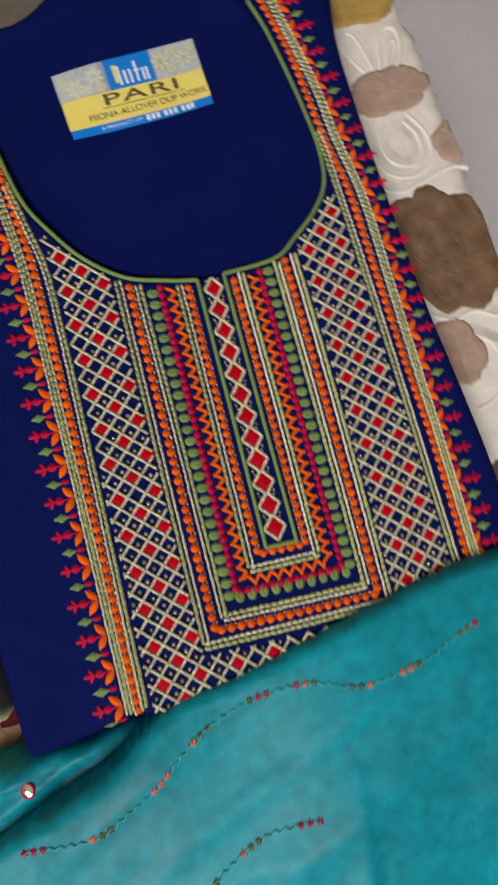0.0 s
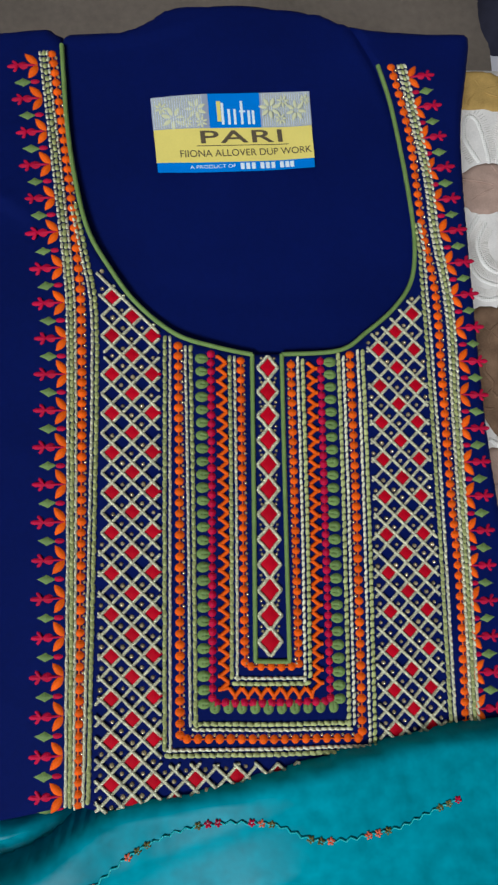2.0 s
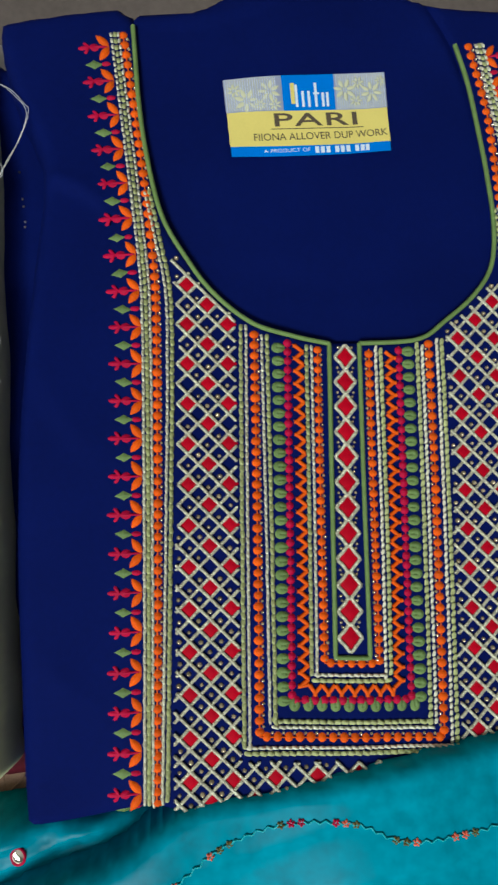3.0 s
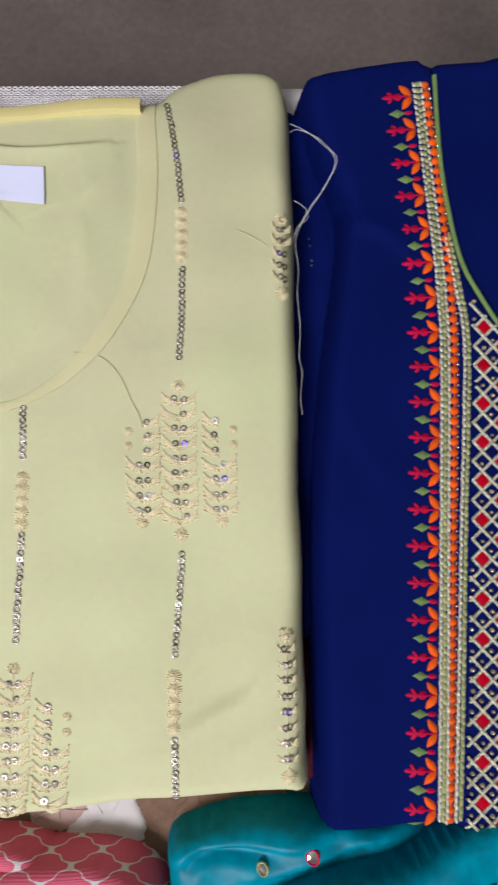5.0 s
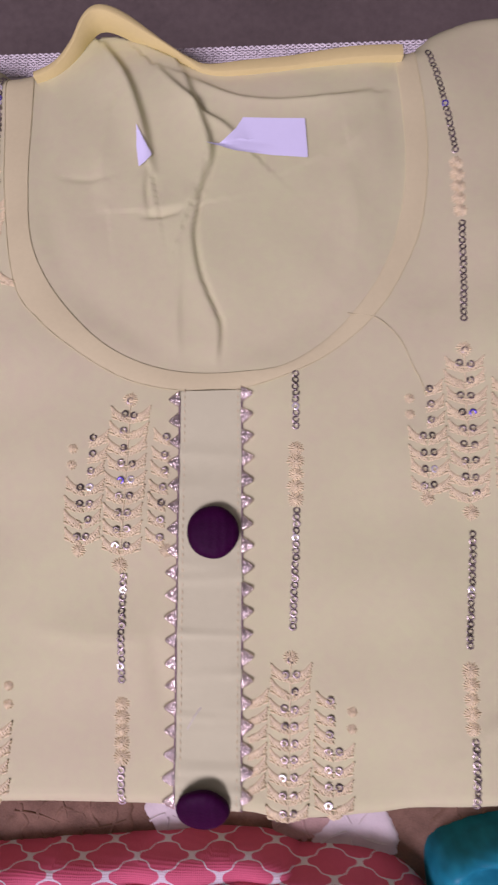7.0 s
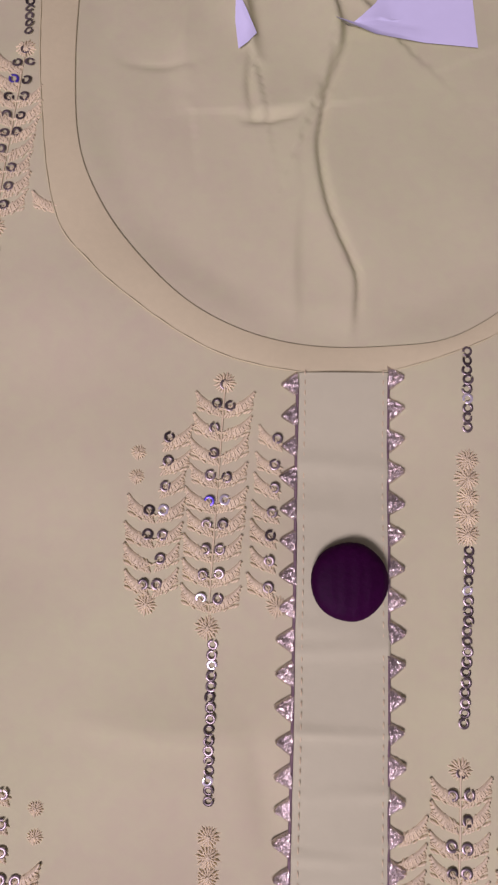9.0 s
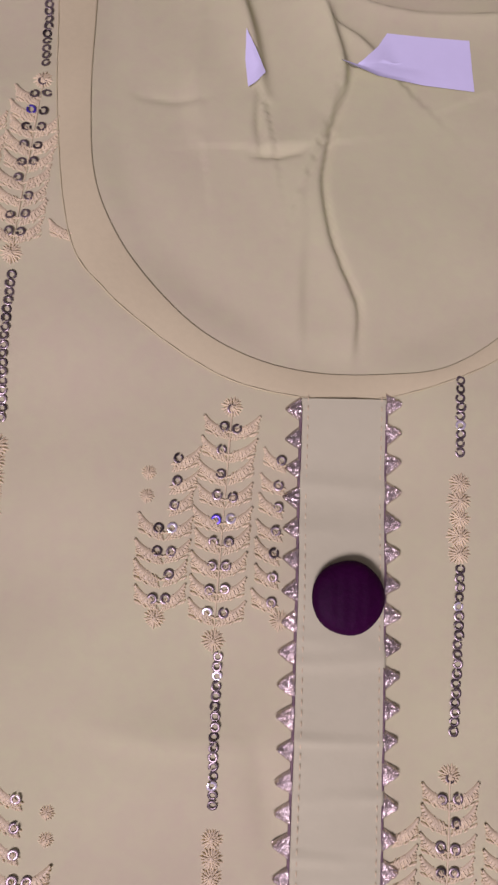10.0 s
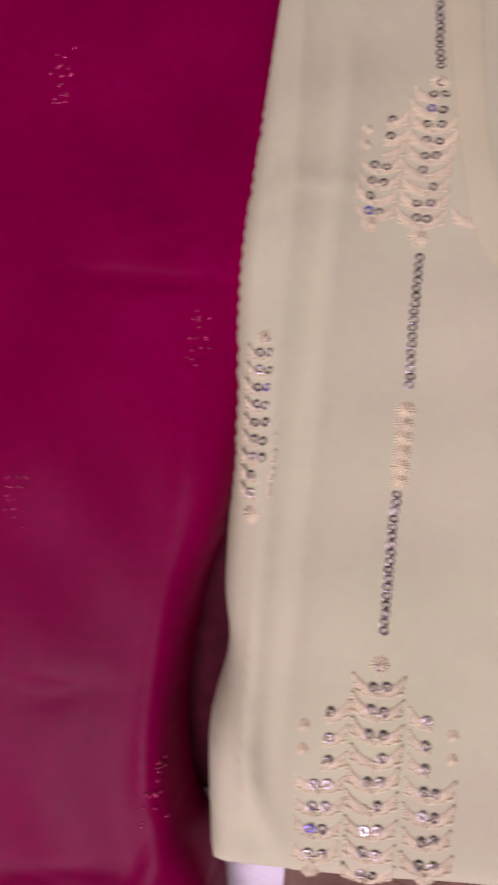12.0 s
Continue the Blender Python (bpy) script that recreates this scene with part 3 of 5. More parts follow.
# -- embroidery pieces, one mesh each
BEAD = dome("orange_knot", ellipse(0.0017, 0.0019, 10), 0.0012)
BEAD_S = dome("crimson_knot", ellipse(0.0016, 0.0016, 10), 0.0011)
PETAL = dome("orange_petal", leaf_shape(0.0088, 0.0046), 0.0013)
GEM = dome("green_diamond", [(-0.0042, 0), (-0.0013, -0.0014), (0, -0.0022), (0.0013, -0.0014), (0.0042, 0), (0.0013, 0.0014), (0, 0.0022), (-0.0013, 0.0014)], 0.0009)
RED = dome("red_diamond", [(-0.0040, 0), (-0.0020, -0.0020), (0, -0.0040), (0.0020, -0.0020), (0.0040, 0), (0.0020, 0.0020), (0, 0.0040), (-0.0020, 0.0020)], 0.0009, (1.0, 0.9, 0.55))
RED_TALL = dome("red_diamond_tall", [(-0.0046, 0), (-0.0024, -0.0030), (0, -0.0056), (0.0024, -0.0030), (0.0046, 0), (0.0024, 0.0030), (0, 0.0056), (-0.0024, 0.0030)], 0.0010, (1.0, 0.9, 0.55))
PEARL = dome("gold_bead", ellipse(0.00095, 0.00095, 8), 0.0011, (1.0, 0.8, 0.45))


def star_mesh():
    """A crimson sprig: a thin stem, a round bud and a tip of three lobes."""
    half = [(0.0034, 0.0004), (-0.0002, 0.0005), (-0.0008, 0.0015), (-0.0022, 0.0020), (-0.0036, 0.0015), (-0.0042, 0.0006), (-0.0050, 0.0009), (-0.0058, 0.0027), (-0.0070, 0.0031), (-0.0075, 0.0023), (-0.0066, 0.0010), (-0.0085, 0.0011), (-0.0100, 0.0005)]
    return dome("crimson_sprig", half + [(x, -y) for x, y in reversed(half)], 0.0010, (1.0, 0.93, 0.6), 3.0)


SPRIG = star_mesh()


def rope(name, sheet, line, radius, mat, parent, lift=0.0003, pitch=0.0021):
    """A cord twisted from two strands along a line on the cloth."""
    line = np.asarray(line)
    run = np.r_[0, np.cumsum(np.linalg.norm(np.diff(line, axis=0), axis=1))]
    s = np.linspace(0, run[-1], max(4, int(run[-1] / (pitch / 6))))
    x, y = np.interp(s, run, line[:, 0]), np.interp(s, run, line[:, 1])
    t = np.stack([np.gradient(x), np.gradient(y)], 1)
    t /= np.linalg.norm(t, axis=1)[:, None] + 1e-12
    z = sheet.z(x, y) + lift
    turn0 = random.uniform(0, 6)
    pieces = []
    for strand in (0, math.pi):
        w = 2 * math.pi * s / pitch + strand + turn0
        o = radius * 0.72 * np.cos(w)
        p = np.stack([x - t[:, 1] * o, y + t[:, 0] * o, z + radius * 0.6 * np.sin(w)], 1)
        pieces.append(tube([tuple(q) for q in p], radius * 0.72, 5))
    return link(name, joined(name, pieces), mat, parent)


def slit_leaf():
    """A plump satin-stitch leaf with a slit from its base, pointing along +x."""
    verts, faces = [], []
    rings, n = (1.0, 0.9, 0.74, 0.55, 0.35, 0.15), 20
    for r in rings:
        for i in range(n):
            t = 2 * math.pi * i / n
            x, y = 0.0030 * r * math.cos(t), 0.0023 * r * math.sin(t) * (1 + 0.10 * math.cos(t))
            h = 0.0013 * (1 - r ** 3)
            if x < 0.0008:
                h -= 0.0008 * math.exp(-((y / 0.00034) ** 2)) * (1 - r ** 6)
            verts.append((x, y, h))
    for k in range(len(rings) - 1):
        faces += [(k * n + i, k * n + (i + 1) % n, k * n + n + (i + 1) % n, k * n + n + i) for i in range(n)]
    faces.append(tuple(range((len(rings) - 1) * n, len(rings) * n)))
    return raw("green_leaf_stitch", verts, faces)


SLIT_LEAF = slit_leaf()


def stitches(name, me, mat, sheet, places, parent, lift=0.0, turn=0.0, size=1.0, jitter=0.06):
    for x, y, a in places:
        g = size * random.uniform(1 - jitter, 1 + jitter)
        link(name, me, mat, parent, m=seat(sheet, x, y, a + turn + random.uniform(-jitter, jitter), lift, g))


def chain_row(line, mat, lift=0.0004, link_len=0.0031, wide=0.00104, offset=0.0, name="chain_stitch", parent=None, sheet=None):
    """A row of chain stitch: overlapping thread loops along a line, shifted sideways by offset."""
    pieces = []
    for k, (x, y, a) in enumerate(spaced(line, link_len)):
        x, y = x - math.sin(a) * offset, y + math.cos(a) * offset
        m = seat(sheet, x + random.uniform(-1e-4, 1e-4), y, a + random.uniform(-0.16, 0.16), lift)
        verts, faces = [], []
        h = link_len * 0.6
        for r, zz in ((1.0, 0.0), (0.8, 0.00055), (0.35, 0.0008)):
            for i in range(8):
                t = 2 * math.pi * (i + 0.5) / 8
                cx, cy = math.cos(t), math.sin(t)
                cx, cy = math.copysign(abs(cx) ** 0.7, cx), math.copysign(abs(cy) ** 0.7, cy)
                verts.append(m @ Vector((h * r * cx, wide * 0.92 * r * cy * random.uniform(0.88, 1.12), zz + 0.0007 * math.cos(t))))
        for q in range(2):
            faces += [(q * 8 + i, q * 8 + (i + 1) % 8, q * 8 + 8 + (i + 1) % 8, q * 8 + 8 + i) for i in range(8)]
        faces.append(tuple(range(16, 24)))
        pieces.append((verts, faces))
    if pieces:
        link(name, joined(name, pieces), mat, parent)


def both_chains(line, parent, sheet, cream=0.0012, sage=-0.0012):
    chain_row(line, CREAM_T, offset=cream, parent=parent, sheet=sheet, link_len=0.0029, wide=0.00078)
    chain_row(line, SAGE_T, offset=sage, parent=parent, sheet=sheet, link_len=0.0032, wide=0.00108)


def u_line(left, right, corner=0.0):
    """Down the left column, across the foot and up the right column."""
    l, r = np.array(left), np.array(right)
    return np.concatenate([spline(l, 0.002), np.linspace(l[-1], r[-1], 12)[1:-1], spline(r[::-1], 0.002)])


green_u = u_line([(0.3098, 0.0142), (0.3060, -0.0625), (0.3025, -0.1262)], [(0.3239, 0.0137), (0.3206, -0.0635), (0.3179, -0.1276)])
cord("green_u_cord", NAVY_FRONT, green_u, 0.0011, GREEN_T, navy_front, 0.0004, 0.0, 7)
dots_u = u_line([(0.3042, 0.0115), (0.3008, -0.0622), (0.2976, -0.1282)], [(0.3282, 0.0109), (0.3250, -0.0638), (0.3221, -0.1304)])
chain_u = u_line([(0.3002, 0.0125), (0.2967, -0.0619), (0.2926, -0.1340)], [(0.3325, 0.0115), (0.3295, -0.0641), (0.3257, -0.1369)])
zig_u = u_line([(0.2955, 0.0135), (0.2923, -0.0616), (0.2880, -0.1382)], [(0.3376, 0.0119), (0.3340, -0.0644), (0.3297, -0.1420)])
crim_u = u_line([(0.2903, 0.0150), (0.2866, -0.0612), (0.2822, -0.1428)], [(0.3425, 0.0117), (0.3393, -0.0648), (0.3358, -0.1474)])
leaf_u = u_line([(0.2860, 0.0150), (0.2826, -0.0610), (0.2785, -0.1440)], [(0.3468, 0.0101), (0.3436, -0.0651), (0.3398, -0.1500)])
chain2_u = u_line([(0.2798, 0.0180), (0.2770, -0.0606), (0.2731, -0.1520)], [(0.3525, 0.0126), (0.3496, -0.0654), (0.3448, -0.1590)])
dots2_u = u_line([(0.2753, 0.0195), (0.2719, -0.0603), (0.2671, -0.1567)], [(0.3572, 0.0138), (0.3546, -0.0658), (0.3493, -0.1650)])
chain3_u = u_line([(0.2706, 0.0230), (0.2664, -0.0599), (0.2614, -0.1620)], [(0.3622, 0.0150), (0.3594, -0.0661), (0.3536, -0.1700)])

stitches("orange_knot", BEAD, ORANGE_T, NAVY_FRONT, spaced(dots_u, 0.0046), navy_front, size=1.06)
both_chains(chain_u, navy_front, NAVY_FRONT)
stitches("crimson_knot", BEAD_S, CRIMSON_T, NAVY_FRONT, spaced(crim_u, 0.0041), navy_front, size=1.22)
for x, y, a in spaced(leaf_u, 0.0060, 0.002):
    # the leaf points away from the crimson row
    link("green_leaf_stitch", SLIT_LEAF, GREEN_T, navy_front, m=seat(NAVY_FRONT, x, y, a - math.pi / 2 + random.uniform(-0.08, 0.08), 0.0, random.uniform(0.98, 1.08)))
both_chains(chain2_u, navy_front, NAVY_FRONT, -0.0012, 0.0012)
stitches("orange_knot", BEAD, ORANGE_T, NAVY_FRONT, spaced(dots2_u, 0.00485), navy_front, size=1.14)
both_chains(chain3_u, navy_front, NAVY_FRONT)
# the thread that strings the crimson and orange knots
for line, mat in ((crim_u, CRIMSON_T), (dots_u, ORANGE_T), (dots2_u, ORANGE_T)):
    cord("knot_thread", NAVY_FRONT, line, 0.00035, mat, navy_front, 0.0003, 0.0, 5)

for line, pitch, side in ((dots_u, 0.0046, 0.0021), (dots2_u, 0.00485, 0.0023)):
    for x, y, a in spaced(line, pitch, pitch / 2):
        q = (x - math.sin(a) * side * 0.75, y + math.cos(a) * side * 0.75)
        link("gold_bead", PEARL, GOLD_BEAD, navy_front, m=seat(NAVY_FRONT, q[0], q[1], 0, 0.0002, random.uniform(0.75, 0.95)))

# zigzag of orange thread: prongs like a row of Ys
pieces = []
for k, (x, y, a) in enumerate(spaced(zig_u, 0.0029)):
    s = 0.0018 if k % 2 else -0.0018
    p = (x - math.sin(a) * s, y + math.cos(a) * s)
    if k:
        mid = np.linspace(q, p, 5)
        pieces.append(tube(on_cloth(NAVY_FRONT, mid, 0.0005), 0.00095, 6))
    if k % 2 == 0:
        tail = np.array([p, (p[0] - math.sin(a) * -0.0013, p[1] + math.cos(a) * -0.0013)])
        pieces.append(tube(on_cloth(NAVY_FRONT, np.linspace(tail[0], tail[1], 3), 0.0005), 0.001, 5))
    q = p
link("zigzag_thread", joined("zigzag_thread", pieces), ORANGE_T, navy_front)

# centre strip: red diamonds outlined in silver cord, gold beads between
top, foot = np.array((0.3168, 0.0075)), np.array((0.3098, -0.1182))
pitch = (foot - top) / 11
ax = math.atan2(-pitch[1], -pitch[0]) - math.pi / 2
pieces = []
for k in range(12):
    c = top + pitch * k
    s = 0.90 + 0.010 * k
    link("red_diamond", RED_TALL, RED_T, navy_front, m=seat(NAVY_FRONT, c[0], c[1], ax, 0.0001, s * 0.95))
    diamond = np.array([(0.0052 * s, 0), (0.0026 * s, 0.0031 * s), (0, 0.0060 * s), (-0.0026 * s, 0.0031 * s), (-0.0052 * s, 0), (-0.0026 * s, -0.0031 * s), (0, -0.0060 * s), (0.0026 * s, -0.0031 * s), (0.0052 * s, 0)])
    rot = np.array([[math.cos(ax), -math.sin(ax)], [math.sin(ax), math.cos(ax)]])
    rope("silver_outline", NAVY_FRONT, spline(c + diamond @ rot.T, 0.0007), 0.00068, SILVER_T, navy_front, 0.0006)
    for sx in (-1, 1):
        for dy in (0.0046, 0.0066) if k else (0.0046,):
            q = c + rot @ np.array((sx * (0.0034 + 0.0006 * (dy > 0.005)) * s, dy))
            link("gold_bead", PEARL, GOLD_BEAD, navy_front, m=seat(NAVY_FRONT, q[0], q[1], 0, 0.0001, 0.85))

# side columns
col_d_l = spline([(0.2310, 0.0871), (0.2346, 0.0656), (0.2382, 0.0391), (0.2370, 0.0), (0.2336, -0.0577), (0.2263, -0.1791)])
col_d_r = spline([(0.3962, 0.0765), (0.3973, 0.0619), (0.3970, 0.0417), (0.3967, 0.0048), (0.3951, -0.0777), (0.3922, -0.1800)])
col_o_l = spline([(0.2228, 0.1638), (0.2277, 0.1115), (0.2312, 0.0630), (0.2317, 0.0288), (0.2282, -0.0574), (0.2221, -0.1806)])
col_o_r = spline([(0.3902, 0.1600), (0.3967, 0.1239), (0.3991, 0.0765), (0.4028, 0.0416), (0.4024, 0.0046), (0.4017, -0.0510), (0.4019, -0.1049), (0.3988, -0.1700)])
col_e_l = spline([(0.2171, 0.1637), (0.2218, 0.1033), (0.2246, 0.0632), (0.2254, 0.0290), (0.2223, -0.0570), (0.2170, -0.1800)])
col_e_r = spline([(0.3944, 0.1601), (0.4025, 0.1060), (0.4041, 0.0735), (0.4078, 0.0329), (0.4062, -0.0236), (0.4045, -0.1051), (0.4018, -0.1700)])
both_chains(col_d_l, navy_front, NAVY_FRONT, -0.0017, 0.0004)
both_chains(col_d_r, navy_front, NAVY_FRONT, 0.0014, -0.0008)
for line, shift in ((col_e_l, 0.0002), (col_e_r, -0.0006)):
    both_chains(line, navy_front, NAVY_FRONT, shift, shift + 0.0018)
    chain_row(line, CREAM_T, offset=shift + 0.0035, parent=navy_front, sheet=NAVY_FRONT, link_len=0.0031, wide=0.0007)
for line in (col_o_l, col_o_r):
    stitches("orange_knot", BEAD, ORANGE_T, NAVY_FRONT, spaced(line, 0.00485), navy_front, size=1.14)
    cord("knot_thread", NAVY_FRONT, line, 0.00035, ORANGE_T, navy_front, 0.0003, 0.0, 5)
    for x, y, a in spaced(line, 0.00485, 0.0024):
        link("gold_bead", PEARL, GOLD_BEAD, navy_front, m=seat(NAVY_FRONT, x - math.sin(a) * 0.0017, y + math.cos(a) * 0.0017, 0, 0.0002, random.uniform(0.7, 0.95)))

# border: pairs of orange petals, crimson sprigs and green diamonds
BORDER = 0.0167
for line, out in ((spline([(0.2160, 0.1595), (0.2211, 0.1006), (0.2241, 0.0579), (0.2246, 0.0188), (0.2214, -0.0567), (0.2158, -0.1760)]), -1), (spline([(0.3988, 0.1560), (0.4056, 0.0960), (0.4096, 0.0560), (0.4118, 0.0156), (0.4095, -0.0322), (0.4078, -0.0868), (0.4040, -0.1650)]), 1)):
    pitch = BORDER if out < 0 else 0.0165
    for x, y, a in spaced(line, pitch, 0.0012):
        head = a + math.pi / 2 * out
        for s in (-1, 1):
            link("orange_petal", PETAL, ORANGE_T, navy_front, m=seat(NAVY_FRONT, x, y, head + s * 0.90 + random.uniform(-0.08, 0.08), 0.0, random.uniform(0.86, 0.95)))
        q = (x + 0.0045 * math.cos(head), y + 0.0045 * math.sin(head))
        link("crimson_sprig", SPRIG, CRIMSON_T, navy_front, m=seat(NAVY_FRONT, q[0], q[1], head + math.pi, 0.0, random.uniform(0.95, 1.05)))
        g = (x + 0.0078 * math.cos(head) + pitch / 2 * math.cos(a), y + 0.0078 * math.sin(head) + pitch / 2 * math.sin(a))
        link("green_diamond", GEM, GREEN_T, navy_front, m=seat(NAVY_FRONT, g[0], g[1], head + random.uniform(-0.12, 0.12), 0.0, random.uniform(0.92, 1.06)))
        h = (x + 0.0024 * math.cos(head) + pitch / 2 * math.cos(a), y + 0.0024 * math.sin(head) + pitch / 2 * math.sin(a))
        link("crimson_knot", BEAD_S, CRIMSON_T, navy_front, m=seat(NAVY_FRONT, h[0], h[1], head, 0.0, 0.75, 1.8))


# lattice of silver cord with red diamonds and gold beads
def lattice(cx, cy, tilt, rows, cols, keep, step_x=0.00455, step_y=0.00450, phase=0):
    ct, st = math.cos(tilt), math.sin(tilt)

    def at(i, j):
        u, v = i * step_x, -j * step_y
        return cx + u * ct - v * st, cy + u * st + v * ct

    for j in range(rows[0], rows[1]):
        for i in range(cols[0], cols[1] + 1):
            if (i + j) % 2:
                continue
            x, y = at(i, j)
            if not keep(x, y, 0.0030):
                continue
            if (i % 4 == 2 and (j + phase) % 4 == 0) or (i % 4 == 0 and (j + phase) % 4 == 2):
                link("red_diamond", RED, RED_T, navy_front, m=seat(NAVY_FRONT, x, y, tilt + random.uniform(-0.06, 0.06), 0.0001, random.uniform(1.04, 1.14)))
            elif random.random() < 0.85:
                bx, by = x + random.uniform(-5e-4, 5e-4), y - 0.0008 + random.uniform(-5e-4, 5e-4)
                link("gold_bead", PEARL, GOLD_BEAD, navy_front, m=seat(NAVY_FRONT, bx, by, 0, 0.0, random.uniform(1.0, 1.4)))
    for way in (1, -1):
        for c in range(rows[0] - 40, rows[1] + 40):
            if c % 2 == 0:
                continue
            line = [at(i / 4, c + way * i / 4) for i in range(cols[0] * 4 - 6, cols[1] * 4 + 7)]
            run = []
            for x, y in line + [(9, 9)]:
                if keep(x, y, 0.0008):
                    run.append((x, y))
                else:
                    if len(run) > 4:
                        rope("lattice_cord", NAVY_FRONT, np.array(run), 0.00061, SILVER_T, navy_front, 0.0006 + 0.0003 * (way > 0))
                    run = []


def x_at(line, y):
    o = np.argsort(line[:, 1])
    return float(np.interp(y, line[o, 1], line[o, 0]))


c3_l = spline([(0.2706, 0.0262), (0.2664, -0.0599), (0.2614, -0.1624)])
c3_r = spline([(0.3622, 0.0137), (0.3594, -0.0661), (0.3536, -0.1705)])


def under_neck(x, y, line, m):
    p = line
    return float(distance(np.array([x]), np.array([y]), p, False)[0]) > m + 0.001


def keep_left(x, y, m):
    if not (-0.19 < y < 0.075) or x < x_at(col_d_l, y) + 0.0022 + m * 0.4:
        return False
    if y > -0.1655:
        if x > x_at(c3_l, y) - 0.0022 - m * 0.4:
            return False
    elif x > 0.375 or y > -0.1655 - 0.10 * (x - 0.262) - m * 0.4 and x > x_at(c3_l, -0.162) - 0.003:
        return False
    return inside(np.array([x]), np.array([y]), front_loop)[0] and under_neck(x, y, n_left, m * 0.6)


def keep_right(x, y, m):
    if not (-0.19 < y < 0.085) or x > x_at(col_d_r, y) - 0.0022 - m * 0.4:
        return False
    if x < x_at(c3_r, max(y, -0.1705)) + 0.0022 + m * 0.4:
        return False
    return inside(np.array([x]), np.array([y]), front_loop)[0] and under_neck(x, y, n_right, m * 0.6)


lattice(0.2524, -0.0200, -0.0435, (-22, 42), (-4, 34), keep_left, phase=2)
lattice(0.3786, -0.0305, -0.0345, (-26, 36), (-5, 5), keep_right, 0.00445, 0.00443, phase=2)

# -- paper label stuck inside the back neck
label = part("label", bmesh.new(), LABEL_YELLOW, navy, "glossy printed yellow, blue and silver paper label")
LAB = np.array([[(0.2681, 0.1430), (0.3474, 0.1482)], [(0.2697, 0.1044), (0.3476, 0.1074)]])


def label_at(u, v):
    """From the label's own place (0..1 across, 0..1 down) to the cloth."""
    p = (LAB[0, 0] * (1 - u) + LAB[0, 1] * u) * (1 - v) + (LAB[1, 0] * (1 - u) + LAB[1, 1] * u) * v
    return float(p[0]), float(p[1])


def label_patch(name, u0, u1, v0, v1, mat, lift, nx=16, ny=8, round_to=0.0):
    verts, faces = [], []
    for j in range(ny + 1):
        for i in range(nx + 1):
            u, v = u0 + (u1 - u0) * i / nx, v0 + (v1 - v0) * j / ny
            x, y = label_at(u, v)
            verts.append((x, y, NAVY_BACK.z(x, y) + 0.0016 + lift + 0.0008 * math.sin(u * 5 + v * 2)))
    for j in range(ny):
        for i in range(nx):
            o = j * (nx + 1) + i
            faces.append((o, o + nx + 1, o + nx + 2, o + 1))
    return link(name, raw(name, verts, faces), mat, label)


label_patch("yellow_field", 0.003, 0.997, 0.44, 0.875, LABEL_YELLOW, 0)
label_patch("blue_strip", 0.006, 0.994, 0.875, 1.0, LABEL_BLUE, 0)
label_patch("silver_field", 0.0, 0.35, 0.0, 0.44, LABEL_SILVER, 0)
label_patch("silver_field", 0.675, 1.0, 0.0, 0.44, LABEL_SILVER, 0)
label_patch("blue_field", 0.35, 0.675, 0.0, 0.44, LABEL_BLUE, 0.00005)
for i in range(46):
    u = 0.008 + i * 0.0075
    if u < 0.312:
        label_patch("pin_stripe", u, u + 0.003, 0.01, 0.43, LABEL_PALE if i % 2 else LABEL_WHITE, 0.00012, 1, 3)
        label_patch("pin_stripe", u + 0.680, min(u + 0.683, 0.998), 0.01, 0.43, LABEL_PALE if i % 2 else LABEL_WHITE, 0.00012, 1, 3)


def label_flower(u, v, r, turn):
    for k in range(7):
        t = turn + k * math.pi / 3.5
        x, y = label_at(u, v)
        m = Matrix.Translation((x + r * 0.25 * math.cos(t), y + r * 0.25 * math.sin(t), NAVY_BACK.z(x, y) + 0.0024)) @ Matrix.Rotation(t, 4, "Z") @ Matrix.Diagonal((r / 0.0082, r / 0.0092, 0.08, 1))
        link("printed_petal", PETAL, LABEL_PALE, label, m=m)


LPET = PETAL.copy()
PETAL_KEEP, PETAL = PETAL, LPET
PETAL.materials.clear()
for u, v, r, t in ((0.13, 0.30, 0.0048, 0.2), (0.27, 0.19, 0.0042, 0.5), (0.21, 0.36, 0.0022, 1.2), (0.06, 0.16, 0.0026, 0.9), (0.30, 0.36, 0.0024, 2.2), (0.735, 0.22, 0.0044, 0.3), (0.90, 0.26, 0.0042, 0.8), (0.82, 0.14, 0.0024, 1.1), (0.80, 0.36, 0.0024, 1.9), (0.96, 0.13, 0.0022, 0.4)):
    label_flower(u, v, r, t)
PETAL = PETAL_KEEP


def writing(name, text, u, v, size, mat, wide=1.0, parent=label, spacing=1.0, bold=0.0):
    c = bpy.data.curves.new(name, "FONT")
    c.body, c.size, c.align_x, c.align_y, c.extrude, c.space_character, c.offset = text, size, "CENTER", "CENTER", 0.00002, spacing, bold
    tmp = new(name, c)
    deps = bpy.context.evaluated_depsgraph_get()
    me = bpy.data.meshes.new_from_object(tmp.evaluated_get(deps))
    bpy.data.objects.remove(tmp)
    x, y = label_at(u, v)
    for vert in me.vertices:
        px, py = vert.co.x * wide, vert.co.y
        a = 0.052
        wx, wy = x + px * math.cos(a) - py * math.sin(a), y + px * math.sin(a) + py * math.cos(a)
        uu = (wx - 0.2685) / 0.079
        vert.co = (wx, wy, NAVY_BACK.z(wx, wy) + 0.00185 + vert.co.z + 0.0008 * math.sin(uu * 5 + v * 2))
    me.materials.clear()
    me.materials.append(mat)
    ob = new(name, me)
    ob.parent = parent
    return ob


